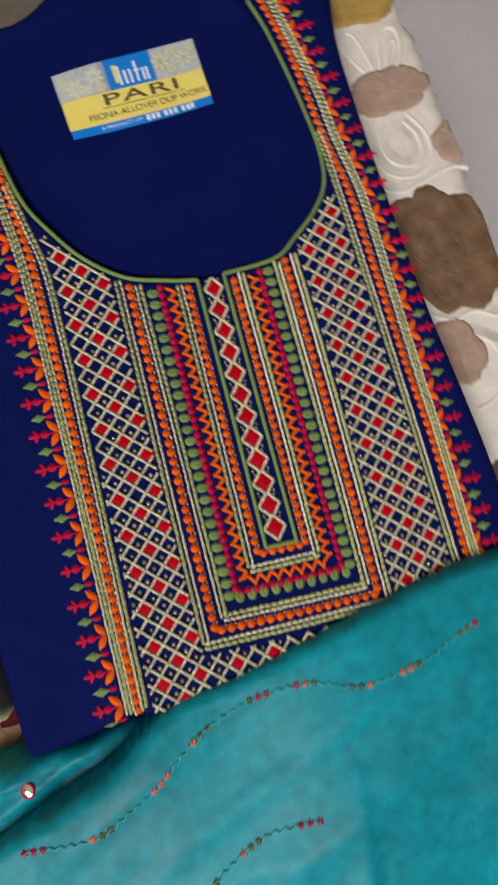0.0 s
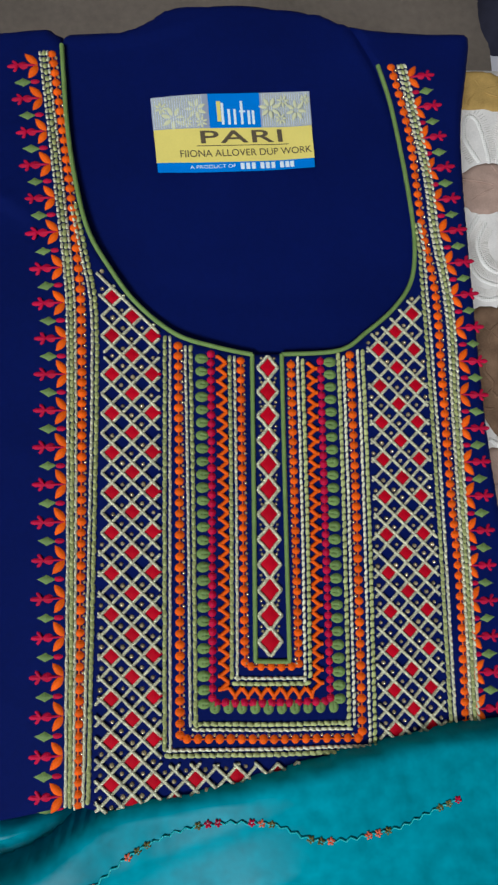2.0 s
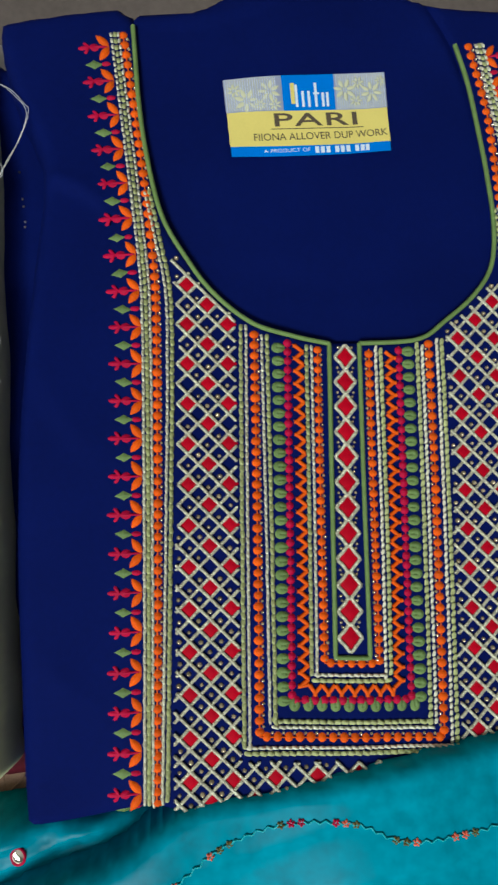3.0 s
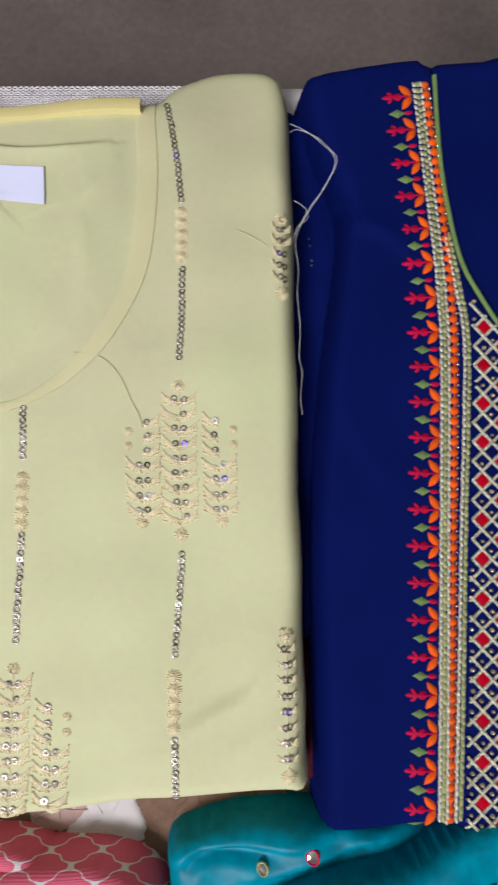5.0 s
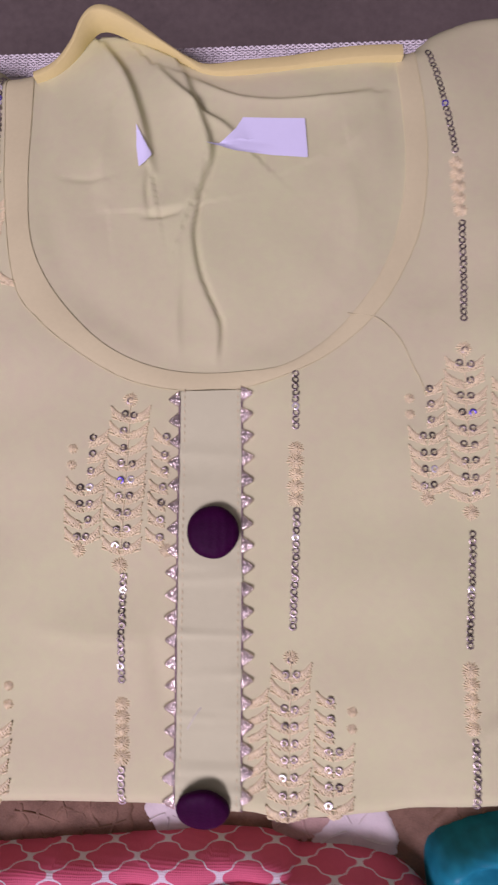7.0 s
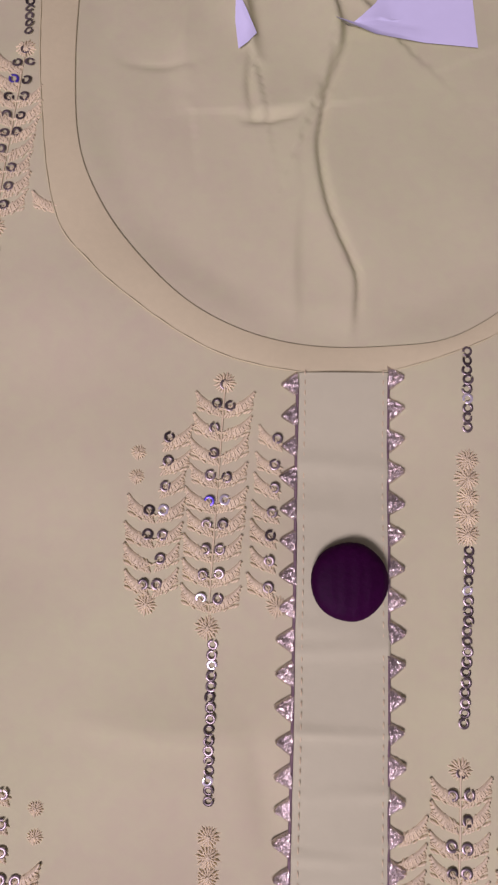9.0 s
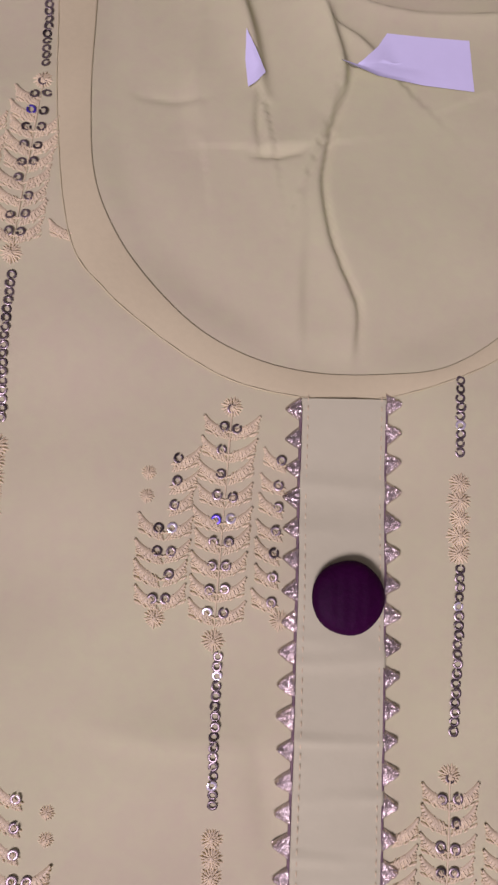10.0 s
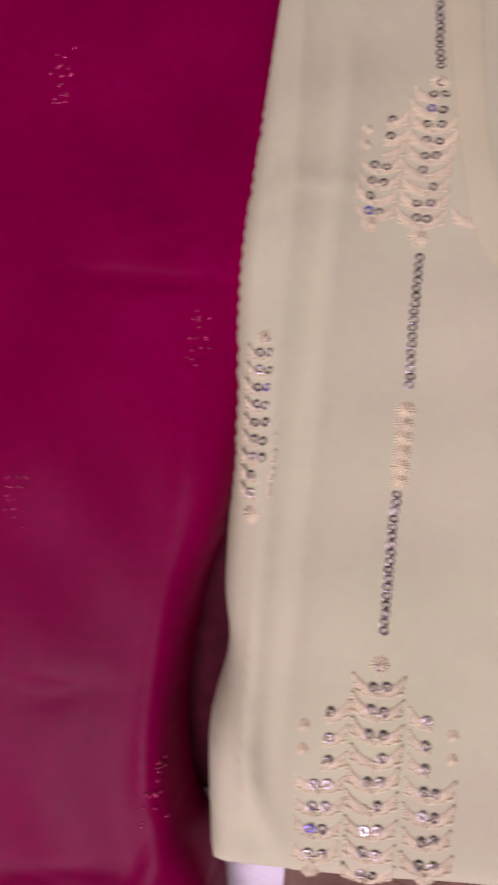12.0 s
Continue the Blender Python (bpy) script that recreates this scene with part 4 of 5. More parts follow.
writing("lettering", "PARI", 0.545, 0.565, 0.0092, LABEL_INK, 2.15, spacing=1.1, bold=0.00010)
writing("lettering", "FIIONA ALLOVER DUP WORK", 0.565, 0.765, 0.0050, LABEL_INK, 0.98)
writing("lettering", "A PRODUCT OF", 0.35, 0.935, 0.0026, LABEL_WHITE, 1.2)
label_patch("rule", 0.26, 0.84, 0.662, 0.672, LABEL_INK, 0.0002, 12, 1)
# the maker's mark as plain strokes, and its name as plain bars
for u, v0, v1 in ((0.435, 0.12, 0.40), (0.475, 0.20, 0.40), (0.512, 0.20, 0.40), (0.556, 0.10, 0.40), (0.600, 0.22, 0.40), (0.628, 0.22, 0.40)):
    label_patch("mark_stroke", u - 0.008, u + 0.008, v0, v1, LABEL_WHITE, 0.0002, 1, 4)
label_patch("mark_stroke", 0.54, 0.578, 0.22, 0.245, LABEL_WHITE, 0.0002, 2, 1)
label_patch("mark_flame", 0.400, 0.425, 0.10, 0.36, LABEL_YELLOW, 0.0002, 1, 4)
for i, u in enumerate((0.535, 0.57, 0.605, 0.66, 0.695, 0.73, 0.785, 0.82, 0.85)):
    label_patch("name_bar", u - 0.012, u + 0.012, 0.895, 0.975, LABEL_WHITE, 0.0002, 1, 2)

# glints of sequins sewn to the tucked sleeve
for x, y in ((0.1685, 0.094), (0.1692, 0.086), (0.1690, 0.0835), (0.1668, 0.112), (0.168, 0.098)):
    link("sequin", PEARL.copy(), SEQUIN, navy_sleeve, m=seat(NAVY_SLEEVE, x, y, 0, 0.0002, 0.7)).data.materials[0] = SEQUIN


# ---------------------------------------------------------------- yellow kurta
yellow = thing("kurta", "folded pale yellow kurta with sequin embroidery and a buttoned placket", "kurta")
in_line = spline([(-0.0835, 0.154), (-0.0823, 0.1370), (-0.0813, 0.0968), (-0.0784, 0.0692), (-0.0715, 0.0511), (-0.0605, 0.0355), (-0.0456, 0.0211), (-0.0288, 0.0123), (-0.0103, 0.0083), (0.0122, 0.0083), (0.0305, 0.0110), (0.0490, 0.0225), (0.0640, 0.0390), (0.0730, 0.0540), (0.0790, 0.0705), (0.0830, 0.0923), (0.0840, 0.1185), (0.0827, 0.1451), (0.0822, 0.1600)])
out_line = spline([(-0.0960, 0.156), (-0.0946, 0.1327), (-0.0909, 0.0856), (-0.0843, 0.0471), (-0.0732, 0.0315), (-0.0603, 0.0204), (-0.0455, 0.0105), (-0.0309, 0.0039), (-0.0104, 0.0004), (0.0120, 0.0010), (0.0364, 0.0088), (0.0540, 0.0190), (0.0690, 0.0330), (0.0810, 0.0520), (0.0889, 0.0716), (0.0926, 0.0974), (0.0932, 0.1237), (0.0917, 0.1476), (0.0912, 0.1640)])
y_right = spline([(0.0912, 0.1640), (0.1001, 0.1730), (0.120, 0.1815), (0.1405, 0.1830), (0.1530, 0.178), (0.1578, 0.1640), (0.1586, 0.1300), (0.1597, 0.0961), (0.1590, 0.0500), (0.1601, 0.0140), (0.1594, -0.0300), (0.1606, -0.0652), (0.1598, -0.1000), (0.1611, -0.1300), (0.1604, -0.1500), (0.1612, -0.1630), (0.1555, -0.1690)])
y_foot = spline([(0.1555, -0.1690), (0.1463, -0.1672), (0.1032, -0.1690), (0.0800, -0.1698), (0.0586, -0.1725), (0.0289, -0.1743), (0.0090, -0.1715), (-0.0210, -0.1697), (-0.0763, -0.1690), (-0.1197, -0.1703), (-0.1530, -0.1702)])
y_left = spline([(-0.1568, -0.1690), (-0.1602, -0.1330), (-0.1556, -0.1040), (-0.1588, -0.0800), (-0.1600, -0.0320), (-0.1638, 0.0170), (-0.1642, 0.0400), (-0.1612, 0.0850), (-0.1600, 0.1200), (-0.1590, 0.1480), (-0.1550, 0.1650), (-0.1250, 0.1690), (-0.1050, 0.1640), (-0.0960, 0.1560)])
rim_y = np.concatenate([y_right[:-1], y_foot[:-1], y_left, spline([(-0.0960, 0.1560), (-0.07, 0.160), (0.0, 0.160), (0.06, 0.162), (0.0912, 0.164)])[1:-1]])
front_y = np.concatenate([in_line[::-1][1:], y_left[::-1], y_foot[::-1][1:], y_right[::-1][1:]])
Y_FRONT = Sheet(front_y, 0.0445, 0.016, 0.0105, rim_loop=rim_y, wave=0.0012, length=0.07, seed=21, creases=[
    (spline([(0.1515, -0.092), (0.135, -0.118), (0.118, -0.128), (0.10, -0.138)]), 0.0024, 0.008, 0.003),
    (spline([(0.152, -0.112), (0.138, -0.135), (0.125, -0.146)]), 0.0019, 0.007, 0.003),
    (spline([(-0.148, 0.14), (-0.146, 0.06), (-0.147, -0.04), (-0.146, -0.15)]), 0.0030, 0.006, 0.0018),
    (spline([(-0.128, 0.12), (-0.131, 0.03), (-0.134, -0.06), (-0.136, -0.13)]), 0.0026, 0.008, 0.0022),
    (spline([(-0.075, -0.094), (-0.05, -0.098), (-0.02, -0.098)]), 0.0010, 0.006, 0.004),
    (spline([(-0.148, -0.12), (-0.143, -0.14), (-0.135, -0.155)]), 0.0045, 0.006, 0.003),
    (spline([(-0.024, -0.095), (-0.021, -0.115), (-0.018, -0.13)]), -0.0018, 0.006, 0.004),
    (spline([(0.083, 0.02), (0.088, 0.03), (0.095, 0.033)]), 0.0012, 0.005, 0.003),
    (spline([(-0.155, 0.055), (-0.14, 0.06), (-0.12, 0.058)]), 0.0014, 0.008, 0.004),
], droop=(0.02, 0.70))
y_front = link("front_panel", Y_FRONT.mesh("front_panel", 0.003, 0.0142), YELLOW, yellow)

# inside of the back, crumpled, with its folded collar
back_y = np.concatenate([spline([(0.0885, 0.153), (0.086, 0.10), (0.082, 0.07), (0.066, 0.036), (0.046, 0.016), (0.0122, 0.004), (-0.02, 0.006), (-0.05, 0.02), (-0.075, 0.045), (-0.086, 0.09), (-0.088, 0.149)]), spline([(-0.0850, 0.1488), (-0.0720, 0.1520), (-0.0635, 0.1600), (-0.0570, 0.1690), (-0.0500, 0.1722), (-0.0371, 0.1690), (-0.0200, 0.1590), (-0.0100, 0.1530), (-0.0007, 0.1500), (0.0258, 0.1515), (0.0500, 0.1545), (0.0789, 0.1560)])])

class InnerBack(Sheet):
    """The back panel, meeting the underside of the front along the neck opening."""

    def z(self, x, y):
        one = np.ndim(x) == 0
        x, y = np.atleast_1d(np.asarray(x, float)), np.atleast_1d(np.asarray(y, float))
        f = np.clip(distance(x, y, in_line, False) / 0.013, 0, 1)
        f = f * f * (3 - 2 * f)
        h = Sheet.z(self, x, y) * f + (Y_FRONT.z(x, y) - 0.0001) * (1 - f)
        return float(h[0]) if one else h


DART = np.array([(0.0014, 0.0105), (0.0021, 0.0184), (0.0022, 0.0290), (-0.0022, 0.0400), (-0.0065, 0.0520), (-0.0089, 0.0680), (-0.0077, 0.0790), (-0.0040, 0.1000)])
Y_BACK = InnerBack(back_y, 0.0436, 0.006, 0.0012, wave=0.0004, length=0.05, seed=23, droop=(0.02, 0.55), creases=[
    (spline(DART), 0.0021, 0.0075, 0.0010),
    (spline(DART + (0.0018, 0)), -0.0013, 0.0016, 0.0012),
    (spline([(-0.0142, 0.012), (-0.0150, 0.035), (-0.0138, 0.056)]), 0.0010, 0.012, 0.0018),
    (spline([(-0.0275, 0.1000), (-0.0280, 0.088), (-0.0266, 0.0775)]), -0.0024, 0.0014, 0.0012),
    (spline([(-0.0290, 0.0768), (-0.0220, 0.0772), (-0.0150, 0.0785)]), -0.0024, 0.0012, 0.0011),
    (spline([(-0.0300, 0.0800), (-0.0220, 0.0805), (-0.0120, 0.0820)]), 0.0016, 0.008, 0.0014),
    (spline([(-0.0270, 0.098), (-0.0320, 0.122), (-0.0400, 0.145), (-0.052, 0.165)]), 0.0050, 0.010, 0.0022),
    (spline([(-0.0060, 0.090), (-0.0015, 0.107), (-0.0080, 0.128), (-0.0150, 0.150)]), 0.0044, 0.012, 0.0020),
    (spline([(-0.0030, 0.090), (0.0012, 0.106)]), -0.0018, 0.0018, 0.0014),
    (spline([(0.070, 0.1345), (0.040, 0.1310), (0.012, 0.1330), (-0.010, 0.144)]), 0.0030, 0.008, 0.0016),
    (spline([(0.012, 0.112), (0.004, 0.120), (-0.008, 0.128), (-0.026, 0.150)]), 0.0036, 0.009, 0.0018),
    (spline([(-0.066, 0.0970), (-0.055, 0.0955), (-0.045, 0.0962)]), -0.0010, 0.002, 0.0014),
    (spline([(-0.045, 0.125), (-0.048, 0.105), (-0.046, 0.085)]), 0.0016, 0.010, 0.004),
    (spline([(0.050, 0.105), (0.062, 0.112), (0.072, 0.125)]), 0.0012, 0.010, 0.004),
    (spline([(0.06, 0.10), (0.062, 0.07), (0.055, 0.045)]), 0.0012, 0.010, 0.006),
])
y_back = link("back_panel", Y_BACK.mesh("back_panel", 0.0012), YELLOW, yellow)


def strip(name, a, b, za, zb, mat, parent, label="", thick=0.0009, bulge=0.0008, across=4):
    """A band of cloth between two lines of equal count, with its edges turned under."""
    verts, faces = [], []
    n = len(a)
    places = (0.0, 0.03, *[k / across for k in range(1, across)], 0.97, 1.0)
    across += 2
    for i in range(n):
        for s in places:
            x, y = a[i][0] * (1 - s) + b[i][0] * s, a[i][1] * (1 - s) + b[i][1] * s
            verts.append((x, y, za[i] * (1 - s) + zb[i] * s + bulge * (1 - abs(2 * s - 1) ** 3)))
        verts.insert(len(verts) - across - 1, (a[i][0], a[i][1], za[i] - thick))
        verts.append((b[i][0], b[i][1], zb[i] - thick))
    w = across + 3
    for i in range(n - 1):
        for k in range(w - 1):
            o = i * w + k
            faces.append((o, o + 1, o + w + 1, o + w))
    return link(name, raw(name, verts, faces), mat, parent, label)


def even(line, n):
    seg = np.r_[0, np.cumsum(np.linalg.norm(np.diff(line, axis=0), axis=1))]
    s = np.linspace(0, seg[-1], n)
    return np.stack([np.interp(s, seg, line[:, 0]), np.interp(s, seg, line[:, 1])], 1)


ib, ob_ = even(in_line, 150), even(out_line, 150)
neck_band = strip("neck_band", ib, ob_, Y_FRONT.z(ib[:, 0], ib[:, 1]) + 0.0003, Y_FRONT.z(ob_[:, 0], ob_[:, 1]) + 0.0003, YELLOW_BAND, yellow, "smooth yellow neck binding", 0.0008, 0.0002)
seam = even(out_line, 240)
cord("seam", Y_FRONT, seam, 0.00020, YELLOW_BAND, neck_band, 0.0004, 0.0022, 5)

# collar of the back neck, standing up in a crumpled fold; its colour holds the yellow bounce light
c_top = even(spline([(-0.0820, 0.1500), (-0.0720, 0.1535), (-0.0635, 0.1610), (-0.0575, 0.1700), (-0.0500, 0.1740), (-0.0371, 0.1705), (-0.0200, 0.1605), (-0.0100, 0.1545), (-0.0007, 0.1512), (0.0258, 0.1530), (0.0500, 0.1560), (0.0789, 0.1575), (0.0850, 0.1575)]), 70)
c_low = even(spline([(-0.0810, 0.1420), (-0.0690, 0.1440), (-0.0600, 0.1530), (-0.0550, 0.1630), (-0.0500, 0.1660), (-0.0390, 0.1620), (-0.0230, 0.1510), (-0.0120, 0.1440), (0.0000, 0.1405), (0.0258, 0.1420), (0.0500, 0.1440), (0.0789, 0.1455), (0.0850, 0.1455)]), 70)
t = np.linspace(0, 1, 70)
mix = (0.52 - 0.36 * np.exp(-(((t - 0.42) / 0.10) ** 2)) - 0.15 * np.exp(-(((t - 0.1) / 0.15) ** 2)))[:, None]
c_low = c_low * mix + c_top * (1 - mix)
rise = 0.0366 + 0.009 * np.exp(-(((t - 0.22) / 0.12) ** 2)) + 0.0005 * np.sin(t * 23)
strip("back_collar", c_top, c_low, rise, rise + 0.0010, COLLAR, yellow, "crumpled back neck binding", 0.012, 0.0004)

# swing tag half under the crumpled cloth
tag_loop = np.array([(0.0134, 0.1227), (0.0260, 0.1220), (0.0405, 0.1212), (0.0410, 0.1120), (0.0414, 0.1023), (0.0250, 0.1044), (0.0100, 0.1064), (-0.0028, 0.1084), (0.0030, 0.1100), (0.0059, 0.1125), (0.0105, 0.1180)])


def tag_piece(loop):
    c = loop.mean(0)
    n = len(loop)
    v, f = [], []
    for s in (1.0, 0.8, 0.6, 0.4, 0.2):
        v += [(x * s + c[0] * (1 - s), y * s + c[1] * (1 - s)) for x, y in loop]
    v.append(tuple(c))
    z = Y_BACK.z(np.array([p[0] for p in v]), np.array([p[1] for p in v])) + 0.0012
    for k in range(4):
        f += [(k * n + (i + 1) % n, k * n + i, k * n + n + i, k * n + n + (i + 1) % n) for i in range(n)]
    f += [(4 * n + (i + 1) % n, 4 * n + i, 5 * n) for i in range(n)]
    return [(p[0], p[1], float(h)) for p, h in zip(v, z)], f


size_tag = link("size_tag", joined("size_tag", [tag_piece(tag_loop)]), WHITE_TAG, yellow, "plain white paper size tag")
link("tag_corner", joined("tag_corner", [tag_piece(np.array([(-0.0327, 0.1180), (-0.0328, 0.1080), (-0.0317, 0.0990), (-0.0290, 0.1010), (-0.0262, 0.1050), (-0.0295, 0.1110)]))]), WHITE_TAG, size_tag)

# placket with topstitching
pl_a = even(np.array([(-0.0131, 0.0002), (-0.0138, -0.08), (-0.0150, -0.1690)]), 200)
pl_b = even(np.array([(0.0125, 0.0004), (0.0121, -0.08), (0.0108, -0.1705)]), 200)
wrinkles = np.random.RandomState(8)
fold_a, fold_b = np.zeros(200), np.zeros(200)
for k in range(13):
    c, w = wrinkles.uniform(-0.165, -0.005), wrinkles.uniform(0.0010, 0.0030)
    fold_a += wrinkles.uniform(0, 0.0007) * np.exp(-(((pl_a[:, 1] - c) / w) ** 2))
    fold_b += wrinkles.uniform(0, 0.0007) * np.exp(-(((pl_b[:, 1] - c - wrinkles.uniform(-0.003, 0.003)) / w) ** 2))
placket = strip("placket", pl_a, pl_b, Y_FRONT.z(pl_a[:, 0], pl_a[:, 1]) + 0.0006 + fold_a, Y_FRONT.z(pl_b[:, 0], pl_b[:, 1]) + 0.0006 + fold_b, PLACKET, yellow, "cream cotton button placket", 0.0012, 0.0005, 6)
STITCH = dome("topstitch", ellipse(0.0009, 0.00022, 8), 0.0003)
for f, line in ((0.07, pl_a), (0.93, pl_a)):
    row = pl_a * (1 - f) + pl_b * f
    for k, (x, y, a) in enumerate(spaced(row, 0.0029)):
        link("topstitch", STITCH, PALE_T, placket, m=seat(Y_FRONT, x, y, a, 0.0010))


def button_mesh():
    """A cloth-covered domed button with a tucked rim."""
    verts, faces = [], []
    prof = [(0.0090, 0.0), (0.0102, 0.0010), (0.0105, 0.0022), (0.0100, 0.0033), (0.0085, 0.0041), (0.0060, 0.0046), (0.0030, 0.00478), (0.0010, 0.00483)]
    n = 36
    for r, h in prof:
        verts += [(r * (1 + 0.012 * math.sin(3 * t + 1)) * math.cos(t), r * (1 + 0.012 * math.cos(5 * t)) * math.sin(t), h + 0.00006 * math.sin(3 * t) * r / 0.01) for t in [2 * math.pi * i / n for i in range(n)]]
    verts.append((0, 0, 0.00484))
    for k in range(len(prof) - 1):
        faces += [(k * n + i, k * n + (i + 1) % n, (k + 1) * n + (i + 1) % n, (k + 1) * n + i) for i in range(n)]
    o = (len(prof) - 1) * n
    faces += [(o + i, o + (i + 1) % n, len(verts) - 1) for i in range(n)]
    return raw("button", verts, faces)


BUTTON = button_mesh()
b1 = link("button", BUTTON, PURPLE, yellow, "aubergine cloth-covered button", Matrix.Translation((0.0005, -0.0572, Y_FRONT.z(0.0, -0.057) + 0.0012)))
b2 = link("button", BUTTON, PURPLE, yellow, "aubergine cloth-covered button", Matrix.Translation((-0.0040, -0.1625, Y_FRONT.z(-0.004, -0.1625) + 0.0002)) @ Matrix.Rotation(0.5, 4, "X"))
link("loose_thread", joined("loose_thread", [tube([(0.0012, -0.0485, 0.0503), (-0.0005, -0.0505, 0.0514), (-0.0028, -0.0545, 0.0511)], 0.00015, 4)]), WHITE_THREAD, b1)

# folded ribbon points along both sides of the placket
def ribbon_point(seed):
    """A folded foil triangle with crinkled facets, its tip along +x."""
    g = np.random.RandomState(seed)
    verts, faces, rows = [], [], []
    for i in range(10):
        f = i / 9
        half = 0.0034 * (1 - f) ** 0.85 + 0.0003
        m = 10
        row = []
        for j in range(m):
            q = j / (m - 1) * 2 - 1
            edge = i == 9 or j in (0, m - 1)
            row.append(len(verts))
            verts.append((0.0047 * f + (0 if edge else g.uniform(-2e-4, 2e-4)), half * q, 0.0 if edge else 0.0006 + 0.0006 * (1 - abs(q)) + g.uniform(-2.4e-4, 2.4e-4)))
        rows.append(row)
    for a, b in zip(rows, rows[1:]):
        for j in range(len(a) - 1):
            faces += [(a[j], b[j], b[j + 1]), (a[j], b[j + 1], a[j + 1])]
    me = raw("ribbon_point", verts, faces)
    me.polygons.foreach_set("use_smooth", [False] * len(me.polygons))
    return me


TRIS = [ribbon_point(k) for k in range(4)]
for line, turn in ((spline([(-0.0134, -0.0030), (-0.0142, -0.08), (-0.0153, -0.166)]), math.pi), (spline([(0.0122, -0.0010), (0.0118, -0.08), (0.0107, -0.166)]), 0.0)):
    for x, y, a in spaced(line, 0.0088):
        link("ribbon_point", random.choice(TRIS), GOTA, placket, m=seat(Y_FRONT, x, y, turn + random.uniform(-0.12, 0.12), 0.0002, random.uniform(0.9, 1.08)))
    # dark cord drawn for the shadow line at the foot of the points
    cord("ribbon_edge", Y_FRONT, line, 0.0005, RIBBON_SHADE, placket, 0.0004, 0.0, 5)

# sequins, florets and leaf motifs
def slit_ring():
    """A flat sequin ring, cupped, with a narrow slit through it."""
    verts, faces, n = [], [], 16
    for r, h in ((0.00150, 0.0), (0.00114, 0.0002), (0.00078, 0.00004)):
        verts += [(r * math.cos(0.22 + i * (2 * math.pi - 0.44) / n), r * math.sin(0.22 + i * (2 * math.pi - 0.44) / n), h) for i in range(n + 1)]
    for k in range(2):
        faces += [(k * (n + 1) + i, k * (n + 1) + i + 1, (k + 1) * (n + 1) + i + 1, (k + 1) * (n + 1) + i) for i in range(n)]
    return raw("sequin", verts, faces)


RING = slit_ring()
RING_BLUE_GLINT, RING_WHITE_GLINT = RING.copy(), RING.copy()


def fuzz(g, n, place, radius=0.00022, top=0.0006):
    """Short loops of silk thread scattered over a patch."""
    out = []
    for k in range(n):
        x, y, t, r = place(g)
        c, s = math.cos(t), math.sin(t)
        h = top * g.uniform(0.6, 1.1)
        out.append(tube([(x - r * c, y - r * s, -0.0003), (x - r * 0.4 * c, y - r * 0.4 * s, h), (x + r * 0.5 * c, y + r * 0.5 * s, h), (x + r * c, y + r * s, -0.0003)], radius, 4))
    return out


def floret_mesh():
    """A round burst of short radial stitches about a knot."""
    g = np.random.RandomState(2)
    out = []
    for n, r0, r1, h in ((17, 0.0010, 0.0029, 0.0003), (13, 0.0006, 0.0020, 0.0005), (7, 0.0, 0.0010, 0.0007)):
        for k in range(n):
            a = 2 * math.pi * (k + g.uniform(-0.25, 0.25)) / n
            c, d, q = math.cos(a), math.sin(a), r1 * g.uniform(0.82, 1.12)
            out.append(tube([(r0 * c, r0 * d, h * 0.7), ((r0 + q) / 2 * c, (r0 + q) / 2 * d, h), (q * c, q * d, -0.0002)], 0.00030, 4))
    return joined("thread_floret", out)


FLORET = floret_mesh()


def leaf_mesh():
    """A satin leaf rising to its tip along +x, its lower side filled with short slanting stitches."""
    line = spline([(0.0016, -0.0014), (0.0036, -0.0008), (0.0056, 0.0006), (0.0072, 0.0026), (0.0081, 0.0044)], 0.0005)
    n = len(line)
    verts, faces, pieces = [], [], []
    g = np.random.RandomState(5)
    for i, (x, y) in enumerate(line):
        f = i / (n - 1)
        ww = 0.0016 * min(1.0, 0.45 + 2.0 * f) * (1 - f ** 2.2) + 0.0003
        a, b = line[min(i + 1, n - 1)] - line[max(i - 1, 0)]
        q = math.hypot(a, b)
        nx, ny = -b / q, a / q
        verts += [(x + nx * ww * k, y + ny * ww * k, h) for k, h in ((-1, -0.0002), (-0.6, 0.0003), (0.0, 0.00055), (0.6, 0.0004), (1, -0.0002))]
        # slanting satin stitches over the leaf
        if i % 2 == 0:
            u = g.uniform(0.75, 1.0)
            pieces.append(tube([(x - nx * ww * u, y - ny * ww * u, 0.0), (x + 0.0003, y, 0.00062), (x + nx * ww * u + 0.0005, y + ny * ww * u, 0.0001)], 0.00026, 4))
    for i in range(n - 1):
        faces += [(i * 5 + j, i * 5 + 5 + j, i * 5 + 6 + j, i * 5 + 1 + j) for j in range(4)]
    pieces.append((verts, faces))

    def place(h):
        x = h.uniform(0.0006, 0.0076)
        y = h.uniform(-0.0036, -0.0008) + 0.30 * x
        return x, y, 0.75 + h.uniform(-0.5, 0.5), h.uniform(0.0005, 0.0010)

    pieces += fuzz(np.random.RandomState(5), 64, place, 0.00032, 0.00030)
    return joined("silk_leaf", pieces)


LEAF = leaf_mesh()


def mirrored(me, name):
    m = me.copy()
    m.name = name
    for v in m.vertices:
        v.co.x = -v.co.x
    m.flip_normals()
    return m


LEAF_L = mirrored(LEAF, "silk_leaf_left")


def in_front(x, y):
    if -0.0162 < x < 0.0148:
        return False
    return inside(np.array([x]), np.array([y]), front_y)[0] and not inside(np.array([x]), np.array([y]), np.concatenate([out_line, [(0.0, 0.2)]]))[0]


